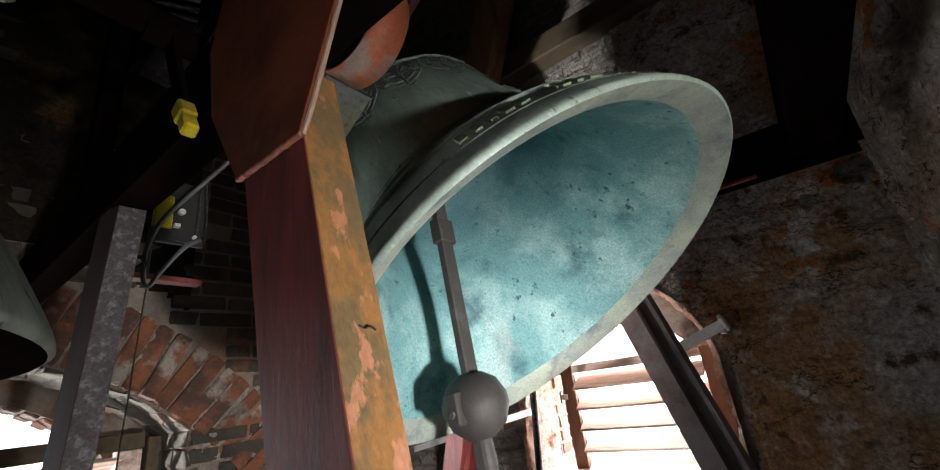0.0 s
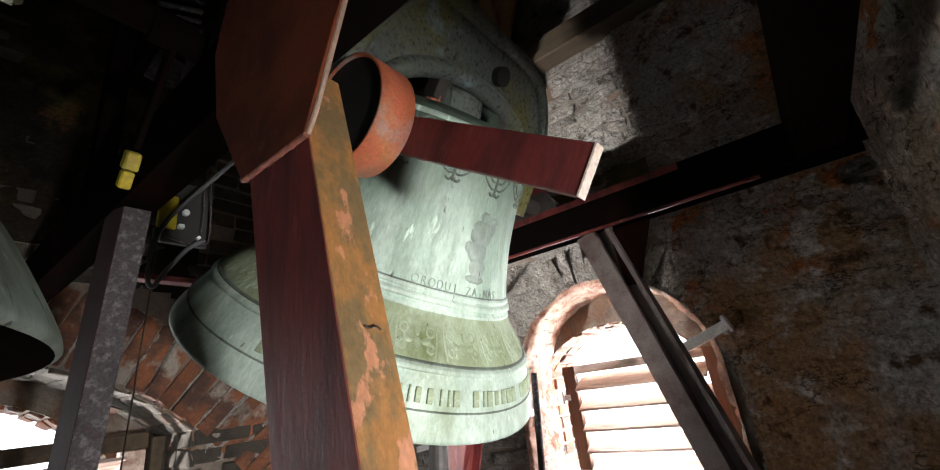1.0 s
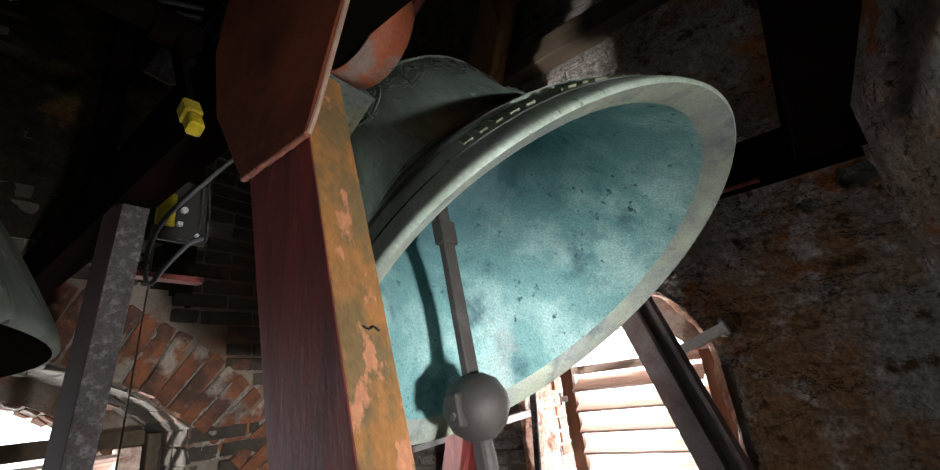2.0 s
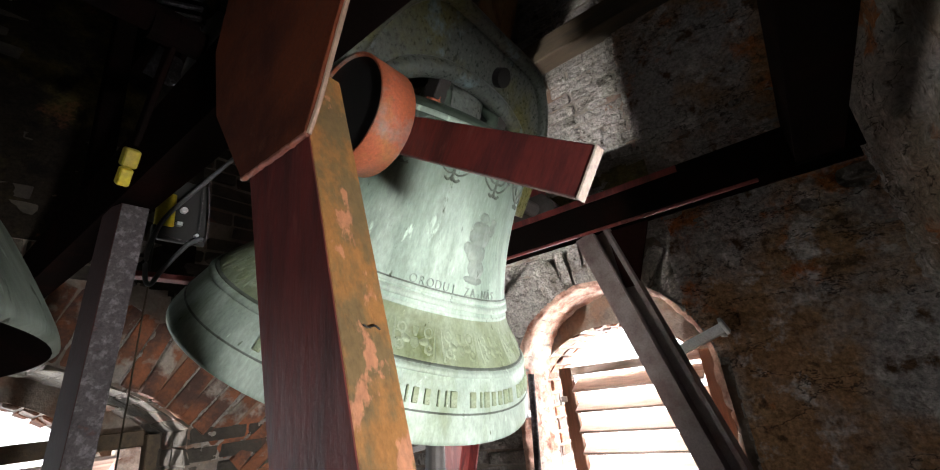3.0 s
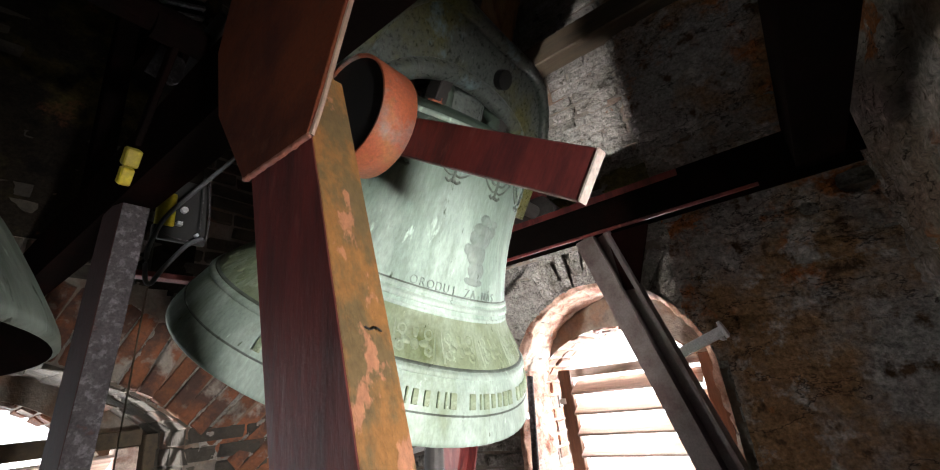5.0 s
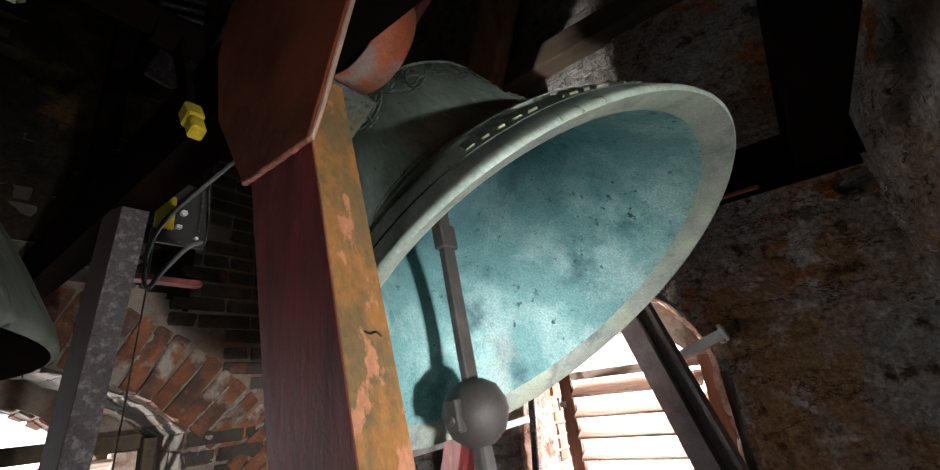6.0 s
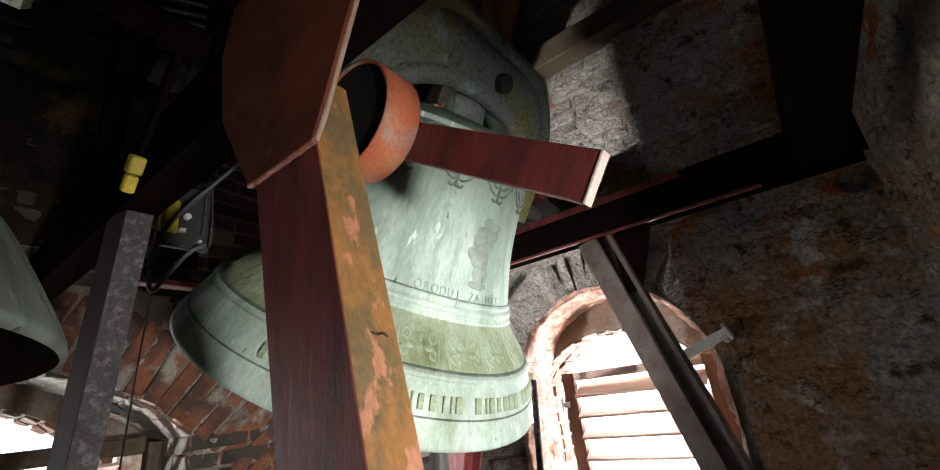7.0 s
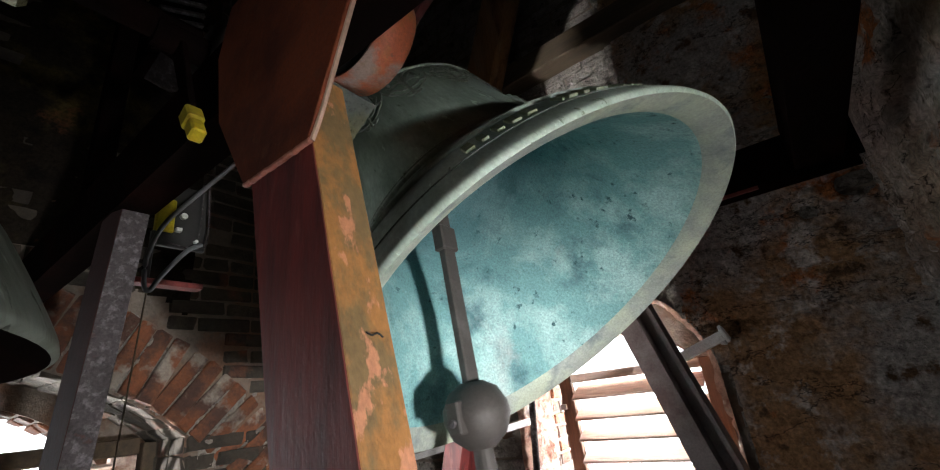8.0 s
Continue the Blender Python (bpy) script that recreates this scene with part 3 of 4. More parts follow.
for k in range(14):
    if me is None:
        ob = part("palmette", bm, M["patina_dark"], main_bell, smooth=True)
        me = ob.data
    else:
        ob = new("palmette", me)
        ob.parent = main_bell
    ob.matrix_local = on_bell(0.13, 360 / 14 * k - 30, -0.001)

# clapper, swings on its own inside the bell
clapper = new("clapper")
clapper.parent = main_bell
tagged(clapper, "dark iron clapper with a round ball")
CL = 0.68
part("shaft", box(-0.022, 0.022, -0.011, 0.011, -CL + 0.05, -0.02, 0.003), M["dark_iron"], clapper)
part("ball", lathe([(0.0, -CL - 0.075), (0.03, -CL - 0.07), (0.062, -CL - 0.045), (0.078, -CL - 0.005), (0.076, -CL + 0.02), (0.058, -CL + 0.055), (0.03, -CL + 0.072), (0.0, -CL + 0.075)], 32), M["dark_iron"], clapper, "round iron clapper ball", True)
part("lug", box(-0.088, -0.045, -0.018, 0.018, -CL - 0.035, -CL + 0.035, 0.004), M["dark_iron"], clapper)
part("pin", cyl((-0.095, 0, -CL - 0.01), (-0.04, 0, -CL - 0.01), 0.009, n=12), M["old_steel"], clapper)
part("clamp", box(-0.03, 0.03, -0.018, 0.018, -0.27, -0.20, 0.004), M["dark_iron"], clapper)
part("tail", cyl((0, 0, -CL - 0.06), (0, 0, -CL - 0.17), 0.022, 0.026, 16), M["dark_iron"], clapper)

# ---------------------------------------------------------------- steel frame
def leg_pose(x, y, z, lean):
    """A leg whose top is at (x, y, z) and that leans lean degrees, foot towards -y for positive."""
    return pose(x, y, z) @ pose(0, 0, 0, -lean, 0, 0)


def channel(parent, w, d, t, length, m, web, flange, flange_label=""):
    """A leg in steel channel: web and two flanges, each a plate."""
    leg = part("leg", prism([(0, -w / 2 + 0.001), (t, -w / 2 + 0.001), (t, w / 2 - 0.001), (0, w / 2 - 0.001)], "z", -length, 0, 0.0008, m=m), web, parent)
    for sgn in (-1, 1):
        y0, y1 = sorted((sgn * w / 2, sgn * (w / 2 - t)))
        part("flange", prism([(0.001, y0), (d, y0), (d, y1), (0.001, y1)], "z", -length, 0, 0.0012, m=m), flange, leg, flange_label)
    return leg


near = thing("bell_stand", "red painted steel bell stand with rusty orange flanges", "bell stand", (0, 0, 0))
# beam painted near black to stand for its shade
part("beam", ubeam(0.15, 0.07, 0.008, 3.55, m=pose(0.25, -1.25, 1.84) @ pose(0, 0, 0, 90, 0, 0)), M["shaded_metal"], near)
leg = channel(near, 0.130, 0.062, 0.008, 1.74, leg_pose(0.25, 0.4715, 1.70, 11.7), M["red_paint"], M["rust_paint"], "worn orange rusty flange")
channel(near, 0.130, 0.05, 0.008, 1.78, leg_pose(0.253, 1.114, 1.765, -13.0), M["dark_red"], M["old_steel"], "grey steel flange with worn paint")
part("gusset", prism([(0.378, 1.588), (0.517, 1.588), (0.605, 1.725), (0.63, 1.86), (0.60, 1.95), (0.20, 1.95)], "x", 0.240, 0.249, 0.001), M["brown_paint"], near, "brown welded gusset plate")
random.seed(5)
part("weld", tube([(0.243, 0.377 + 0.14 * k / 30, 1.587 + random.uniform(-0.0012, 0.0012)) for k in range(31)], 0.0036), M["weld_red"], near, "rough orange weld bead", True)
part("weld", tube([(0.245, 0.3765, 1.588), (0.247, 0.36, 1.622), (0.247, 0.33, 1.685), (0.247, 0.27, 1.81)], 0.0032), M["weld_grey"], near)
part("nick", tube([(0.2765, 0.3335, 1.371), (0.283, 0.3332, 1.3685), (0.290, 0.3330, 1.3705), (0.2965, 0.3330, 1.367)], 0.0010, 6), M["black"], leg, "dark torn nick in the flange")
part("foot", box(0.20, 0.36, -0.02, 0.22, 0.0, 0.03, 0.003), M["dark_red"], near)
part("foot", box(0.22, 0.38, 1.40, 1.64, 0.0, 0.03, 0.003), M["dark_red"], near)

far = thing("bell_stand", "dark red steel bell stand before the louvred window", "bell stand", (0, 0, 0))
# beam's shade painted near black; thin red strips stand for its lit flange edges
part("beam", ibeam(0.125, 0.10, 0.010, 2.45, m=pose(1.47, -0.25, 1.8575) @ pose(0, 0, 0, 90, 0, 0)), M["shaded_metal"], far)
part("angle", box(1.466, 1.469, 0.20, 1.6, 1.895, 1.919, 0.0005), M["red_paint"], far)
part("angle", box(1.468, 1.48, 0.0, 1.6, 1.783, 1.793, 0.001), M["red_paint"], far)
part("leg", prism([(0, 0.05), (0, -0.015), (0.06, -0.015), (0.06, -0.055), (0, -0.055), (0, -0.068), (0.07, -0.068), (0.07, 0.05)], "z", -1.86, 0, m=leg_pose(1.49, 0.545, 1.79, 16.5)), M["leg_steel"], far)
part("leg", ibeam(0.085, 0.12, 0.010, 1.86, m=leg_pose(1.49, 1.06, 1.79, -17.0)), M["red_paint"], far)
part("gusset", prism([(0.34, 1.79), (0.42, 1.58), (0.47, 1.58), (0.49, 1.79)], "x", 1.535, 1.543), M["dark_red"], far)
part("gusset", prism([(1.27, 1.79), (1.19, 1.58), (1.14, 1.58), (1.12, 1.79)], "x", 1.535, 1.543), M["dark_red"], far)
# cross beam blackened for the shadow it sits in
part("cross_beam", prism([(-0.205, 1.80), (-0.095, 1.80), (-0.095, 1.93), (-0.103, 1.93), (-0.103, 1.808), (-0.197, 1.808), (-0.197, 1.93), (-0.205, 1.93)], "x", 0.33, 1.466), M["shaded_metal"], far)
part("stub", box(1.475, 1.55, 0.70, 0.79, 1.924, 2.06, 0.003), M["red_paint"], far)
for y in (0.0, 1.48):
    part("foot", box(1.42, 1.66, y - 0.1, y + 0.12, 0.0, 0.03, 0.003), M["dark_red"], far)
bearing = thing("bearing", "dark greasy bearing block on the frame beam", "bearing", (0, 0, 0), group="bearings")
part("housing", prism([(0.64, 1.918), (0.82, 1.918), (0.82, 1.945), (0.775, 2.0), (0.68, 2.0), (0.64, 1.945)], "x", 0.255, 0.315, 0.003), M["dark_iron"], bearing)
b2 = copy_thing(bearing, pose(1.21, 0, 0.0))

# second bell, still
bell_two = thing("bell", "grey-green bronze bell hanging still beside the frame", "bell", (-0.37, 0.73, 1.96))
# darker patina and black mouth: this bell's shade is put into its colours
bell_body(bell_two, ("patina_dark", "patina_dark", "patina_dark", "shaded_metal", "shaded_metal"))
part("yoke", box(-0.40, 0.40, -0.09, 0.09, 0.135, 0.40, 0.02), M["shaded_metal"], bell_two)
part("axle", cyl((-0.75, 0, 0.16), (-0.39, 0, 0.16), 0.03), M["shaded_metal"], bell_two)
part("axle", cyl((0.39, 0, 0.0), (0.61, 0, 0.0), 0.026), M["shaded_metal"], bell_two)
part("cheek", box(0.33, 0.40, -0.06, 0.06, -0.05, 0.14, 0.01), M["yoke"], bell_two)

# switch box, its bracket and cables behind the stand
sw = thing("switch_box", "open black switch box with wire frame and contacts", "switch box", (0, 0, 0))
part("back", box(0.41, 0.53, 1.33, 1.345, 1.79, 1.98, 0.002), M["black"], sw)
part("contact", cyl((0.465, 1.318, 1.885), (0.465, 1.332, 1.885), 0.009, n=12), M["galv"], sw, "bright metal contact")
part("contact", cyl((0.503, 1.318, 1.815), (0.503, 1.332, 1.815), 0.005, n=12), M["galv"], sw)
part("contact", box(0.448, 0.462, 1.315, 1.33, 1.835, 1.845), M["galv"], sw)
part("wire_frame", tube([(0.515, 1.30, 1.99), (0.523, 1.30, 1.88), (0.522, 1.30, 1.815), (0.512, 1.30, 1.79), (0.46, 1.30, 1.785), (0.412, 1.30, 1.795)], 0.0022), M["old_steel"], sw)
part("wire_frame", tube([(0.50, 1.30, 1.99), (0.503, 1.30, 1.88), (0.50, 1.30, 1.82)], 0.0018), M["old_steel"], sw)
part("arm", box(0.34, 0.53, 1.31, 1.35, 1.675, 1.69, 0.002), M["red_paint"], sw, "short red bracket bar")
part("side", box(0.40, 0.445, 1.325, 1.345, 1.83, 1.93, 0.003), M["yellow"], sw, "dirty yellow side plate")
part("stem", box(0.395, 0.405, 1.33, 1.345, 1.68, 1.83, 0.002), M["black"], sw)
part("hanger", box(0.31, 0.36, 1.31, 1.35, 1.69, 1.80, 0.003), M["old_steel"], sw)
tagged(link("cable", tube([(0.66, 1.28, 2.23), (0.58, 1.28, 2.09), (0.47, 1.28, 1.93), (0.405, 1.28, 1.83), (0.378, 1.28, 1.74), (0.379, 1.28, 1.665), (0.392, 1.28, 1.648), (0.415, 1.28, 1.69), (0.47, 1.29, 1.77), (0.51, 1.30, 1.80)], 0.006), M["cable"], smooth=True), "grey cable looped from the switch box", "cable")
tagged(link("cable", tube([(0.31, 1.28, 1.80), (0.305, 1.28, 1.72), (0.325, 1.28, 1.68), (0.36, 1.30, 1.675)], 0.006), M["black"], smooth=True), "short black cable beside the steel leg", "cable")
tagged(link("cable", tube([(0.425, 1.40, 1.70), (0.42, 1.42, 1.4), (0.415, 1.45, 0.9), (0.41, 1.45, 0.01)], 0.0022), M["wood_grey"], smooth=True), "thin cable hanging down to the floor", "cable")

# finned motor on its dark upright over the stand
mo = thing("motor", "dusty grey finned motor on a dark upright", "motor", (0, 0, 0))
part("upright", box(0.29, 0.35, 1.60, 1.66, 1.912, TOP, 0.003), M["shaded_metal"], mo)
part("housing", prism([(0.38, 2.62), (0.55, 2.70), (0.55, 3.02), (0.38, 2.94)], "y", 1.60, 1.80, 0.01), M["shaded_metal"], mo)
part("arm", box(0.35, 0.38, 1.61, 1.65, 2.72, 2.80, 0.002), M["shaded_metal"], mo)
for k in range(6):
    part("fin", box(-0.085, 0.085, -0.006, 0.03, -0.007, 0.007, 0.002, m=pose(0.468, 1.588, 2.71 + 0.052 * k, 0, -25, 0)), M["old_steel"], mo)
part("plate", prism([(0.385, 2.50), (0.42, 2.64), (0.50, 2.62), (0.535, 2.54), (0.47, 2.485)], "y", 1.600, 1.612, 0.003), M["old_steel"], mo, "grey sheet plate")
part("bracket", box(0.43, 0.50, 1.614, 1.635, 2.55, 2.69, 0.003), M["shaded_metal"], mo)

# east window: shutter, sill, bars
sh = thing("shutter", "old brown wooden shutter with pale louvre slats", "shutter", (0, 0, 0))
part("stile", box(2.435, 2.475, 1.155, 1.225, 0.80, 1.375, 0.003), M["slat_frame"], sh)
part("stile", box(2.435, 2.475, 0.40, 0.47, 0.80, 1.375, 0.003), M["slat_frame"], sh)
part("rail", box(2.436, 2.474, 0.472, 1.153, 1.33, 1.374, 0.003), M["slat"], sh)
hinge = part("hinge", box(2.425, 2.434, 1.20, 1.235, 1.195, 1.225, 0.002), M["galv"], sh, "small bright hinge")
part("pin", cyl((2.42, 1.238, 1.18), (2.42, 1.238, 1.245), 0.006, n=10), M["galv"], hinge)
slat_me = None
for k in range(5):
    m = pose(2.46, 0.8125, 1.275 - 0.105 * k, 0, -30, 0)
    if slat_me is None:
        ob = part("slat", box(-0.062, 0.062, -0.34, 0.34, -0.007, 0.007, 0.002), M["slat"], sh)
        slat_me = ob.data
    else:
        ob = new("slat", slat_me)
        ob.parent = sh
    ob.matrix_local = m
tagged(link("window_sill", box(2.30, 2.52, 0.365, 1.355, 0.80, 0.845, 0.004), M["galv"]), "pale metal window sill", "sill", kind="structure")
tagged(link("window_bar", cyl((2.10, 1.345, 0.0), (2.19, 1.27, 1.36), 0.017, n=14), M["old_steel"]), "dark iron bar leaning at the window jamb", "bar")
br = thing("bracket", "galvanised sheet bracket fixed to the wall", "bracket", (0, 0, 0))
mb = look((2.12, 0.50, 1.362), (2.12, 0.265, 1.445))
part("channel", prism([(-0.022, -0.02), (0.022, -0.02), (0.022, 0.02), (0.016, 0.02), (0.016, -0.014), (-0.016, -0.014), (-0.016, 0.02), (-0.022, 0.02)], "z", -0.22, 0.10, m=mb), M["white_metal"], br)
part("end_plate", prism([(-0.045, -0.02), (0.03, -0.035), (0.05, 0.02), (0.02, 0.04), (-0.03, 0.03)], "z", -0.235, -0.221, 0.002, m=mb), M["white_metal"], br)
part("stay", box(2.115, 2.20, 0.29, 0.31, 1.40, 1.43, 0.002), M["white_metal"], br)
rack = thing("light_frame", "pale painted bar frame standing at the brick wall", "frame", (0, 0, 0))
part("post", box(1.98, 2.02, 1.60, 1.64, 0.0, 1.50, 0.003), M["galv"], rack)
part("bar", prism([(1.18, 1.163), (1.18, 1.193), (1.96, 1.055), (1.96, 1.025)], "x", 1.955, 1.978), M["galv"], rack)

# timbers on the east wall
tagged(link("wall_plate", box(2.06, 2.20, -1.4, 2.2, 3.10, 3.25, 0.008), M["wood_grey"]), "grey weathered timber along the wall", "beam", kind="structure")
tagged(link("timber_brace", prism([(1.30, 3.06), (1.08, 3.06), (0.70, 4.0), (0.92, 4.0)], "x", 1.91, 2.05, 0.006), M["wood"]), "cracked brown timber brace leaning on the wall", "beam")

# north window frame
nw = thing("window_frame", "weathered timber window frame with louvres", "window frame", (0, 0, 0))
part("rail", box(0.33, 0.855, 2.60, 2.66, 1.245, 1.315, 0.004), M["wood_grey"], nw)
part("post", box(0.75, 0.845, 2.59, 2.655, 0.101, 1.243, 0.004), M["slat"], nw)
part("post", box(0.858, 0.915, 2.57, 2.66, 0.101, 1.29, 0.004), M["wood_grey"], nw)
for k in range(4):
    ob = part("slat", box(-0.055, 0.055, -0.53, -0.10, -0.008, 0.008, 0.002), M["slat"], nw)
    ob.matrix_local = pose(0.24, 2.63, 1.19 - 0.11 * k, 0, 0, 90) @ pose(0, 0, 0, 0, 30, 0)

# ---------------------------------------------------------------- brickwork
def brick_mesh(l, h, d, seed):
    """One worn brick: length along x, height along z, its face towards -y."""
    rnd = random.Random(seed)
    bm = bmesh.new()
    r = bmesh.ops.create_cube(bm, size=1, matrix=Matrix.Diagonal((l, d, h, 1)))
    bmesh.ops.bevel(bm, geom=bm.edges[:], offset=0.007, segments=1, affect="EDGES")
    for v in bm.verts:
        v.co += Vector((rnd.uniform(-1, 1), rnd.uniform(-1, 1), rnd.uniform(-1, 1))) * 0.0045
    me = bpy.data.meshes.new("brick")
    bm.to_mesh(me)
    bm.free()
    return me


LONG = [brick_mesh(0.245, 0.062, 0.05, k) for k in range(8)]
SHORT = [brick_mesh(0.118, 0.062, 0.05, 20 + k) for k in range(6)]
VOUS = [brick_mesh(0.29, 0.066, 0.09, 40 + k) for k in range(6)]
for me in LONG + SHORT:
    me.materials.append(M["brick_wash"])
for me in VOUS:
    me.materials.append(M["brick"])


LONG_N = [brick_mesh(0.245, 0.062, 0.05, 100 + k) for k in range(6)]
SHORT_N = [brick_mesh(0.118, 0.062, 0.05, 120 + k) for k in range(5)]
for me in LONG_N + SHORT_N:
    me.materials.append(M["dim_brick"])


def lay(parent, axis, face, a0, a1, z0, z1, skip, near_box, seed, longs, shorts, material):
    """Courses of bricks on a wall's face; those in near_box are parts, the rest one mesh."""
    rnd = random.Random(seed)
    verts, faces = [], []
    z, row = z0, 0
    while z < z1:
        a = a0 - (0.13 if row % 2 else 0.0)
        while a < a1:
            short = rnd.random() < 0.3
            l = 0.118 if short else 0.245
            c = a + l / 2
            a += l + 0.013
            if skip(c, z) or rnd.random() < 0.03:
                continue
            me = rnd.choice(shorts if short else longs)
            out = face - 0.004 + 0.025 - rnd.uniform(0.0, 0.013)
            tilt = (rnd.uniform(-1.5, 1.5), rnd.uniform(-1.5, 1.5), rnd.uniform(-1.5, 1.5))
            zz = z + rnd.uniform(-0.003, 0.003)
            m = pose(c, out, zz, *tilt) if axis == "y" else pose(out, c, zz) @ pose(0, 0, 0, 0, 0, -90) @ pose(0, 0, 0, *tilt)
            if near_box[0] < c < near_box[1] and near_box[2] < z < near_box[3]:
                ob = new("brick", me)
                ob.parent = parent
                ob.matrix_local = m
            else:
                k = len(verts)
                verts += [m @ v.co for v in me.vertices]
                faces += [[k + i for i in p.vertices] for p in me.polygons]
        z += 0.076
        row += 1
    me = bpy.data.meshes.new("brickwork")
    me.from_pydata(verts, [], faces)
    me.materials.append(M[material])
    ob = new("brickwork", me)
    ob.parent = parent
    tagged(ob, kind="stuff")


def ring_of(parent, axis, face, win, rings, kinds, gap, seed, inset=0.0):
    """Bricks on edge round an arch, with lumps of mortar squeezed out between them."""
    c, half, sill, spring, rise = win
    rad = arc_of(half, rise)
    top = math.asin(min(1.0, half / rad))
    cz = spring + rise - rad
    rnd = random.Random(seed)
    for j in range(rings):
        r = rad + 0.106 + 0.215 * j + inset
        ang = -top + 0.5 * (0.06 + gap) / r * j
        while ang < top:
            step = (0.060 + gap * rnd.uniform(0.7, 1.4)) / r
            a, z = c + math.sin(ang) * r, cz + math.cos(ang) * r
            out = face + 0.045 - rnd.uniform(0.006, 0.034)
            turn = 90 + math.degrees(ang) + rnd.uniform(-5, 5)
            base = pose(0, 0, 0) if axis == "y" else pose(0, 0, 0, 0, 0, -90)
            sg = 1 if axis == "y" else -1
            at = pose(a, out, z) if axis == "y" else pose(out, a, z)
            ob = new("brick", rnd.choice(kinds))
            ob.parent = parent
            ob.matrix_local = at @ base @ pose(0, 0, 0, rnd.uniform(-3, 3), sg * turn, rnd.uniform(-3, 3))
            am = ang + step / 2
            a, z = c + math.sin(am) * r, cz + math.cos(am) * r
            at = pose(a, face - 0.002, z) if axis == "y" else pose(face - 0.002, a, z)
            if rnd.random() < 0.8:
                ob = new("mortar_joint", rnd.choice(JOINT))
                ob.parent = parent
                ob.matrix_local = at @ base @ pose(0, 0, 0, 0, sg * turn + rnd.uniform(-5, 5), 0)
            ang += step


def joint_mesh(seed):
    rnd = random.Random(seed)
    n = 10
    pts = [((k / (n - 1) - 0.5) * rnd.uniform(0.17, 0.21), rnd.uniform(-0.006, 0.004), rnd.uniform(-0.006, 0.006)) for k in range(n)]
    bm = tube(pts, 0.0085, 6)
    for v in bm.verts:
        v.co += Vector((rnd.uniform(-1, 1), rnd.uniform(-1, 1), rnd.uniform(-1, 1))) * 0.004
    me = bpy.data.meshes.new("mortar_joint")
    bm.to_mesh(me)
    bm.free()
    me.materials.append(M["lime"])
    return me


JOINT = [joint_mesh(60 + k) for k in range(6)]


def in_arch(win, extra):
    c, half, sill, spring, rise = win
    rad = arc_of(half, rise)

    def test(a, z):
        if z < spring:
            return abs(a - c) < half + 0.05
        return math.hypot(a - c, z - (spring + rise - rad)) < rad + extra
    return test


VOUS_E = [brick_mesh(0.20, 0.060, 0.09, 50 + k) for k in range(5)]
for me in VOUS_E:
    me.materials.append(M["brick_wash"])


def reveal_bricks(parent, axis, lo, hi, win, kinds, seed, low):
    """Bricks lining the jambs and soffit of an opening."""
    c, half, sill, spring, rise = win
    rad = arc_of(half, rise)
    top = math.asin(min(1.0, half / rad))
    cz = spring + rise - rad
    rnd = random.Random(seed)
    spots = []
    z = max(low, sill) + 0.035
    while z < spring:
        spots += [(c - half, z, 1.0, 0.0), (c + half, z, -1.0, 0.0)]
        z += 0.074
    n = max(4, int(2 * top * rad / 0.074))
    for k in range(n):
        a = -top + 2 * top * (k + 0.5) / n
        spots.append((c + math.sin(a) * rad, cz + math.cos(a) * rad, -math.sin(a), -math.cos(a)))
    for k, (a, z, na, nz) in enumerate(spots):
        d = lo + 0.004 + (0.0 if k % 2 else 0.005)
        first = True
        while d < hi - 0.05:
            l = 0.118
            sink = rnd.uniform(0.005, 0.022)
            at = Vector((d + l / 2, a - na * sink, z - nz * sink)) if axis == "x" else Vector((a - na * sink, d + l / 2, z - nz * sink))
            nrm = Vector((0, na, nz)) if axis == "x" else Vector((na, 0, nz))
            dep = Vector((1, 0, 0)) if axis == "x" else Vector((0, 1, 0))
            tang = dep.cross(-nrm)
            m = Matrix((dep, -nrm, tang)).transposed().to_4x4()
            m.translation = at
            ob = new("brick", rnd.choice(kinds))
            ob.parent = parent
            ob.matrix_local = m @ pose(0, 0, 0, rnd.uniform(-3, 3), rnd.uniform(-3, 3), rnd.uniform(-3, 3))
            d += l + 0.012


VOUS_D = [brick_mesh(0.118, 0.062, 0.05, 90 + k) for k in range(6)]
for me in VOUS_D:
    me.materials.append(M["brick"])


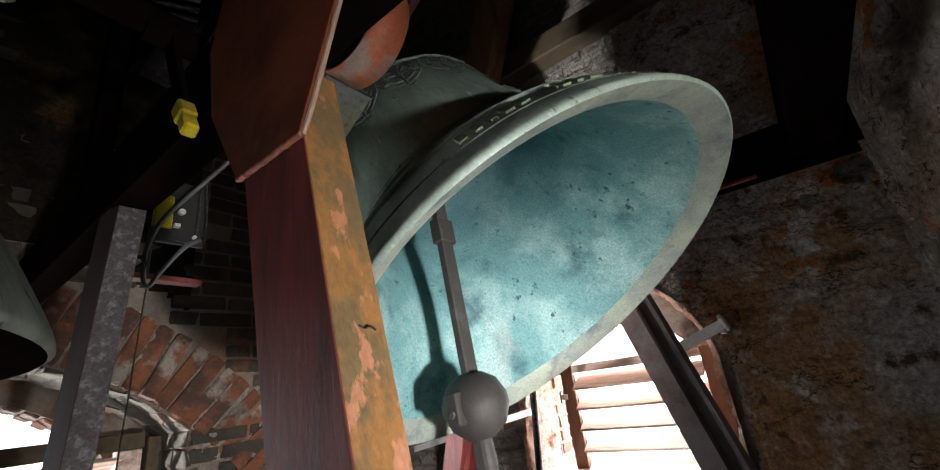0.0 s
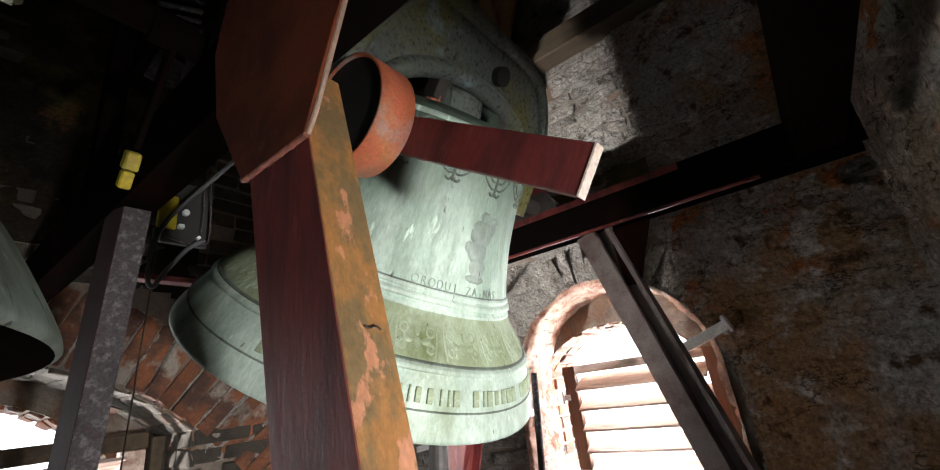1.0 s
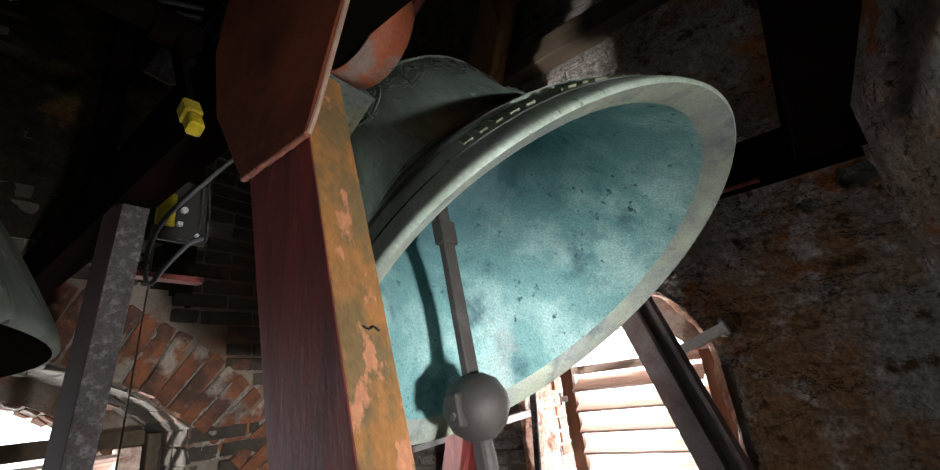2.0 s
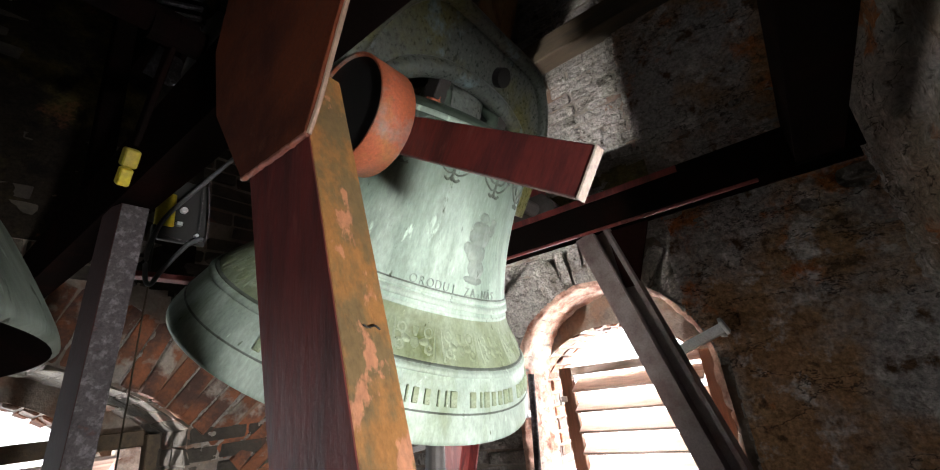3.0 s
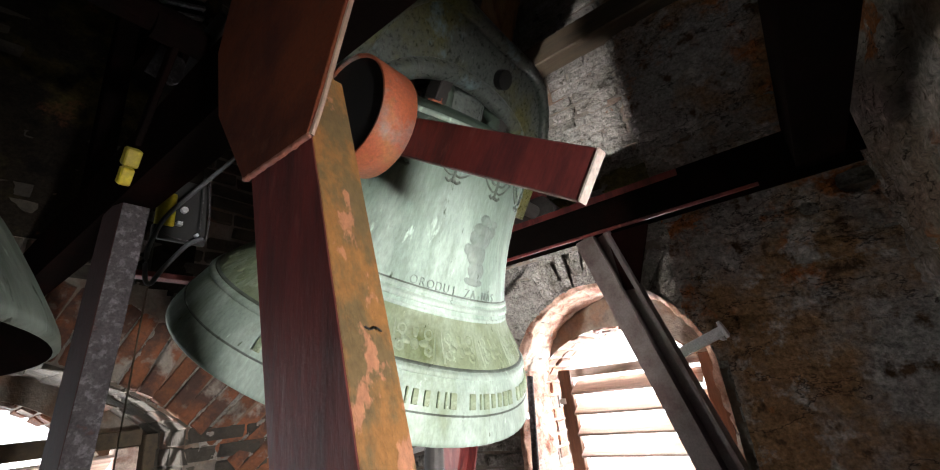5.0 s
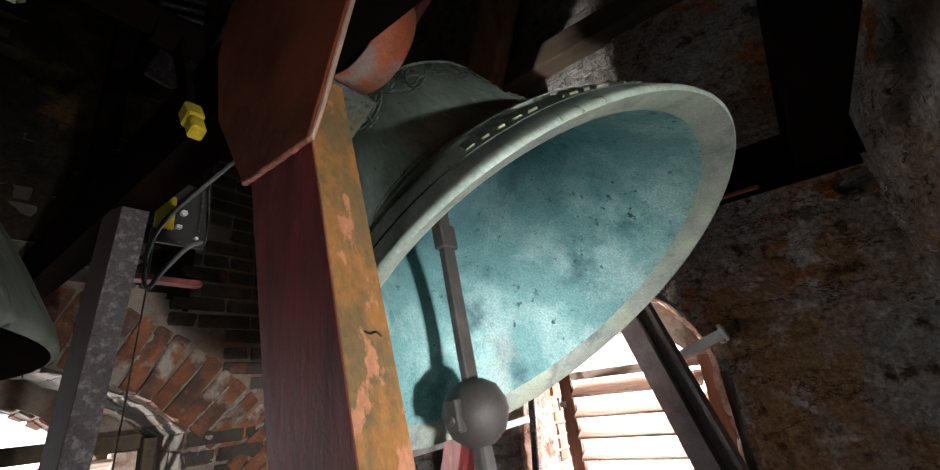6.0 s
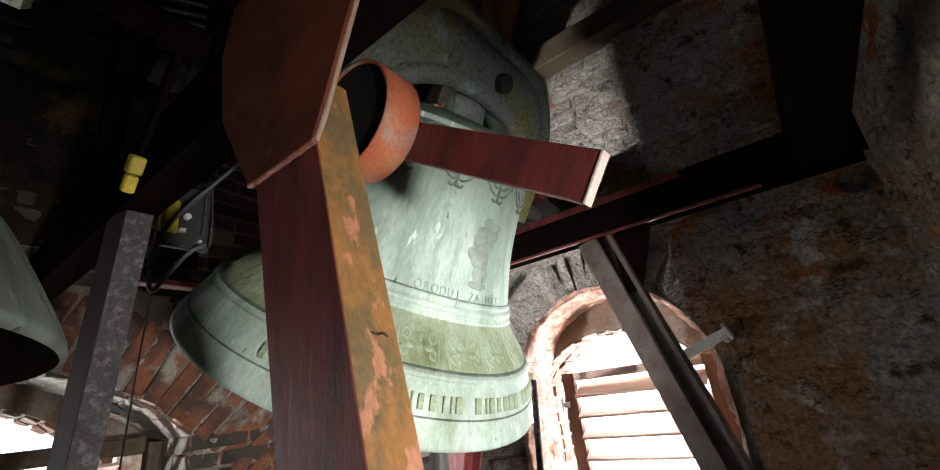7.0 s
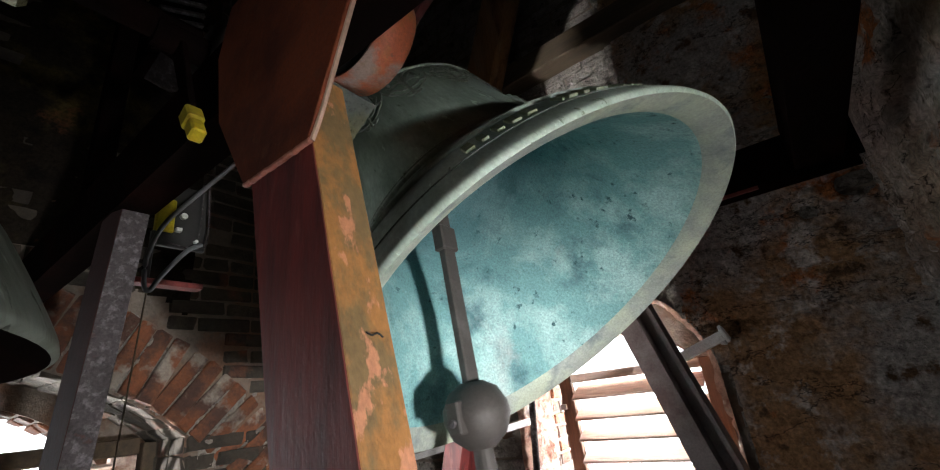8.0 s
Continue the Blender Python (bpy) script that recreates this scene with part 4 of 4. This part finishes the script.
def eroded_lining(parent, lo, hi, win, step, seed):
    """The worn skin of a niche's jambs and soffit, lumpy along the brick joints and ragged at its front edge."""
    c, half, sill, spring, rise = win
    rad = arc_of(half, rise)
    top = math.asin(min(1.0, half / rad))
    cz = spring + rise - rad
    low = max(0.0, sill)
    jamb, arc = spring - low, 2 * top * rad
    n, k = int((2 * jamb + arc) / step), int((hi - lo + 0.03) / step)
    bm = bmesh.new()
    rows = []
    for i in range(n + 1):
        p = (2 * jamb + arc) * i / n
        if p < jamb:
            a, z, na, nz = c - half, low + p, 1.0, 0.0
        elif p < jamb + arc:
            t = -top + (p - jamb) / rad
            a, z, na, nz = c + rad * math.sin(t), cz + rad * math.cos(t), -math.sin(t), -math.cos(t)
        else:
            a, z, na, nz = c + half, spring - (p - jamb - arc), -1.0, 0.0
        row = []
        for j in range(k + 1):
            q = Vector((p * 5 + seed, j * step * 5, seed))
            d = lo - 0.03 * (1 - j / k) * (0.7 + 0.8 * noise.noise(q * 2.2)) + (hi - lo) * j / k
            h = 0.013 + 0.016 * noise.fractal(q, 0.8, 2.1, 4) + 0.008 * noise.noise(q * 5)
            if (p + 0.012 * noise.noise(q)) % 0.076 < 0.010 and noise.noise(q * 0.7) > -0.1:
                h -= 0.010
            if j == 0:
                h = -0.01
            row.append(bm.verts.new((d, a + na * h, z + nz * h)))
        rows.append(row)
    for r, u in zip(rows, rows[1:]):
        for j in range(k):
            bm.faces.new((r[j], r[j + 1], u[j + 1], u[j]))
    part("lining", bm, M["brick_pale"], parent, "eroded pink brick lining of the niche", True)


eroded_lining(wall_east, XW, XW + 0.318, E_WIN, 0.012, 4.2)
reveal_bricks(wall_east_outer, "x", XW + 0.326, XW + 0.69, E_OUT, VOUS_D, 23, 0.88)
reveal_bricks(wall_north_outer, "y", YW + 0.426, YW + 0.69, N_OUT, VOUS_D, 24, 1.0)
DIM_LINING = [brick_mesh(0.128, 0.074, 0.05, 70 + k) for k in range(6)]
for me in DIM_LINING:
    me.materials.append(M["dim_brick"])
reveal_bricks(wall_north, "y", YW, YW + 0.42, N_WIN, DIM_LINING, 22, 1.0)
ring_of(wall_east, "x", XW, E_WIN, 1, VOUS_E, 0.016, 7)
ring_of(wall_north, "y", YW, (-0.11, 1.36, 0.10, 0.913, 0.757), 1, VOUS, 0.017, 9, 0.05)
lay(wall_east, "x", XW, YS, YW, 0.65, 4.3, in_arch(E_WIN, 0.25), (0.25, 1.75, 1.0, 3.05), 3, LONG, SHORT, "brick_wash")
lay(wall_north, "y", YW, XS, XW, 0.65, 4.3, in_arch(N_WIN, 0.36), (0.15, 1.4, 1.0, 2.9), 4, LONG_N, SHORT_N, "dim_brick")


def plaster_material(name, grey, tan, rust):
    """Old render: grey skin, tan and rust stains, dark pits and hairline cracks that follow the courses."""
    m = mat(name, grey, 0.95, var=[(tan, 2.2, 0.44, 0.58), (rust, 3.4, 0.56, 0.63), (tuple(1.5 * c for c in grey), 8, 0.55, 0.66), (tuple(0.35 * c for c in tan), 11, 0.57, 0.66)], bump=0.05, scale=20, fine=0.55, spec=0.2)
    nt = m.node_tree
    n, l = nt.nodes, nt.links
    b = n["Principled BSDF"]
    tc = n.new("ShaderNodeTexCoord")
    mp = n.new("ShaderNodeMapping")
    mp.inputs["Scale"].default_value = (1.0, 1.0, 2.6)
    l.new(tc.outputs["Object"], mp.inputs["Vector"])
    col = b.inputs["Base Color"].links[0].from_socket
    for scale, lo, hi, centre in ((1.7, 0.0015, 0.006, 0.5),):
        nz = n.new("ShaderNodeTexNoise")
        nz.inputs["Scale"].default_value = scale
        nz.inputs["Detail"].default_value = 7
        nz.inputs["Roughness"].default_value = 0.6
        l.new(mp.outputs["Vector"], nz.inputs["Vector"])
        d = n.new("ShaderNodeMath")
        d.operation = "SUBTRACT"
        l.new(nz.outputs[0], d.inputs[0])
        d.inputs[1].default_value = centre
        a = n.new("ShaderNodeMath")
        a.operation = "ABSOLUTE"
        l.new(d.outputs[0], a.inputs[0])
        mr = n.new("ShaderNodeMapRange")
        mr.inputs[1].default_value, mr.inputs[2].default_value = lo, hi
        mr.inputs[3].default_value, mr.inputs[4].default_value = 0.25, 1.0
        l.new(a.outputs[0], mr.inputs[0])
        mx = n.new("ShaderNodeMix")
        mx.data_type, mx.blend_type = "RGBA", "MULTIPLY"
        mx.inputs[0].default_value = 1.0
        l.new(col, mx.inputs[6])
        l.new(mr.outputs[0], mx.inputs[7])
        col = mx.outputs[2]
    l.new(col, b.inputs["Base Color"])
    return m


M["render_tan"] = plaster_material("render_tan", (0.36, 0.325, 0.305), (0.33, 0.19, 0.10), (0.44, 0.16, 0.06))
M["render_grey"] = plaster_material("render_grey", (0.46, 0.43, 0.41), (0.36, 0.29, 0.235), (0.45, 0.18, 0.075))


def plaster_sheet(name, parent, axis, face, a0, a1, z0, z1, step, amount, base, keep, seed, material="dim_render", sign=-1.0, ledge=0.0, holes=()):
    """A crumbling skin of render: lumpy, stepped along the courses, with the bricks showing where it is thin; holes = (a, z, radius, depth)."""
    na, nz = int((a1 - a0) / step), int((z1 - z0) / step)
    verts, faces, ok = [], [], {}
    for j in range(nz + 1):
        for i in range(na + 1):
            a, z = a0 + i * step, z0 + j * step
            p = Vector((a * 2.6 + seed, z * 2.6, seed * 0.7))
            h = noise.fractal(p, 0.9, 2.1, 5) * 0.55 + noise.fractal(p * 6, 0.8, 2.0, 4) * 0.22 + noise.noise(p * 0.45) * 0.5
            if ledge:
                warp = z + 0.035 * noise.noise(p * 1.3) + 0.012 * noise.noise(p * 7)
                k = math.floor(warp / 0.078)
                brk = noise.noise(Vector((a * 3.1 + k * 7.7, k * 3.3, seed)))
                h += ledge * (1.4 * brk + (-1.0 if (warp / 0.078) % 1 < 0.16 and brk > -0.25 else 0.0))
            for ha, hz, hr, hd in holes:
                d = math.hypot(a - ha, (z - hz) * 1.3) + 0.35 * hr * noise.noise(p * 5)
                if d < hr:
                    h -= hd / amount * min(1.0, (hr - d) / (0.25 * hr))
            out = face + sign * (base + amount * h)
            verts.append((out, a, z) if axis == "x" else (a, out, z))
            ok[(i, j)] = keep(a, z)
    w = na + 1
    for j in range(nz):
        for i in range(na):
            if ok[(i, j)] and ok[(i + 1, j)] and ok[(i, j + 1)] and ok[(i + 1, j + 1)]:
                faces.append((j * w + i, j * w + i + 1, (j + 1) * w + i + 1, (j + 1) * w + i))
    me = bpy.data.meshes.new(name)
    me.from_pydata(verts, [], faces)
    for p in me.polygons:
        p.use_smooth = True
    me.materials.append(M[material])
    ob = new(name, me)
    ob.parent = parent
    tagged(ob, "crumbling dirty render over brick")


outside_e = in_arch(E_WIN, 0.012)
plaster_sheet("render", wall_east, "x", XW, -0.42, 0.47, 0.65, 4.2, 0.010, 0.030, 0.030, lambda a, z: not outside_e(a, z) and a < 0.43 + 0.05 * noise.noise(Vector((z * 5, 1.0, 0.0))), 3.3, "render_tan", ledge=0.30,
              holes=((-0.30, 1.93, 0.065, 0.10), (-0.13, 1.86, 0.035, 0.05), (0.22, 2.36, 0.03, 0.05), (-0.02, 2.42, 0.028, 0.05)))
pier = bpy.data.objects["wall_pier"]
plaster_sheet("render", pier, "y", -0.40, 1.0, XW, 0.65, 4.2, 0.010, 0.045, 0.045, lambda a, z: True, 6.1, "render_grey", sign=1.0, ledge=0.35,
              holes=((1.50, 1.93, 0.10, 0.06), (1.32, 1.97, 0.05, 0.05)))
outside_n = in_arch(N_WIN, 0.4)
# north render darkened to stand for the shade up there
plaster_sheet("render", wall_north, "y", YW, XS, 0.9, 1.0, 4.2, 0.025, 0.030, 0.016, lambda a, z: not outside_n(a, z), 8.1, "dim_render")
plaster_sheet("lime_lump", wall_east, "x", XW, 0.25, 1.9, 1.0, 3.1, 0.010, 0.045, 0.004, lambda a, z: not in_arch(E_WIN, 0.0)(a, z), 5.7, "lime", ledge=0.30)
plaster_sheet("lime_lump", wall_north, "y", YW, -0.2, 1.6, 1.0, 2.9, 0.014, 0.046, -0.015, lambda a, z: not in_arch(N_WIN, 0.0)(a, z), 2.9, "lime")
# mossy strip below the lit bricks; the shadow there is painted as dark olive
plaster_sheet("moss", wall_east, "x", XW, 0.42, 1.5, 2.17, 2.34, 0.010, 0.035, 0.034, lambda a, z: z < 2.31 + 0.05 * noise.noise(Vector((a * 6, 3.0, 0.0))), 1.7, "moss")

# ---------------------------------------------------------------- movement
SWING = 32.9


def bell_angle(t):
    return SWING * math.cos(math.pi * (t - 0.026 + 0.0085 * t)) - 0.6


CLAP = [(0.0, 5.5), (0.1, 7.5), (0.2, 6.8), (0.3, 2.0), (0.4, -3.5), (0.5, -6.7), (0.6, -7.4), (0.7, -2.5), (0.8, 3.5), (0.9, 0.0),
        (1.0, -5.5), (1.1, -7.5), (1.2, -6.8), (1.3, -2.0), (1.4, 3.5), (1.5, 7.0), (1.6, 5.8), (1.7, 1.5), (1.8, -3.5), (1.9, 1.0)]


def motions():
    bell_rows, clap_rows = [], []
    for k in range(81):
        t = k / 10
        a = bell_angle(t)
        bell_rows.append((t, Matrix.Translation(AXLE) @ pose(0, 0, 0, -a)))
        clap_rows.append((t, pose(0, 0, 0, a - CLAP[k % 20][1])))
    walk(main_bell, bell_rows)
    walk(clapper, clap_rows)


motions()
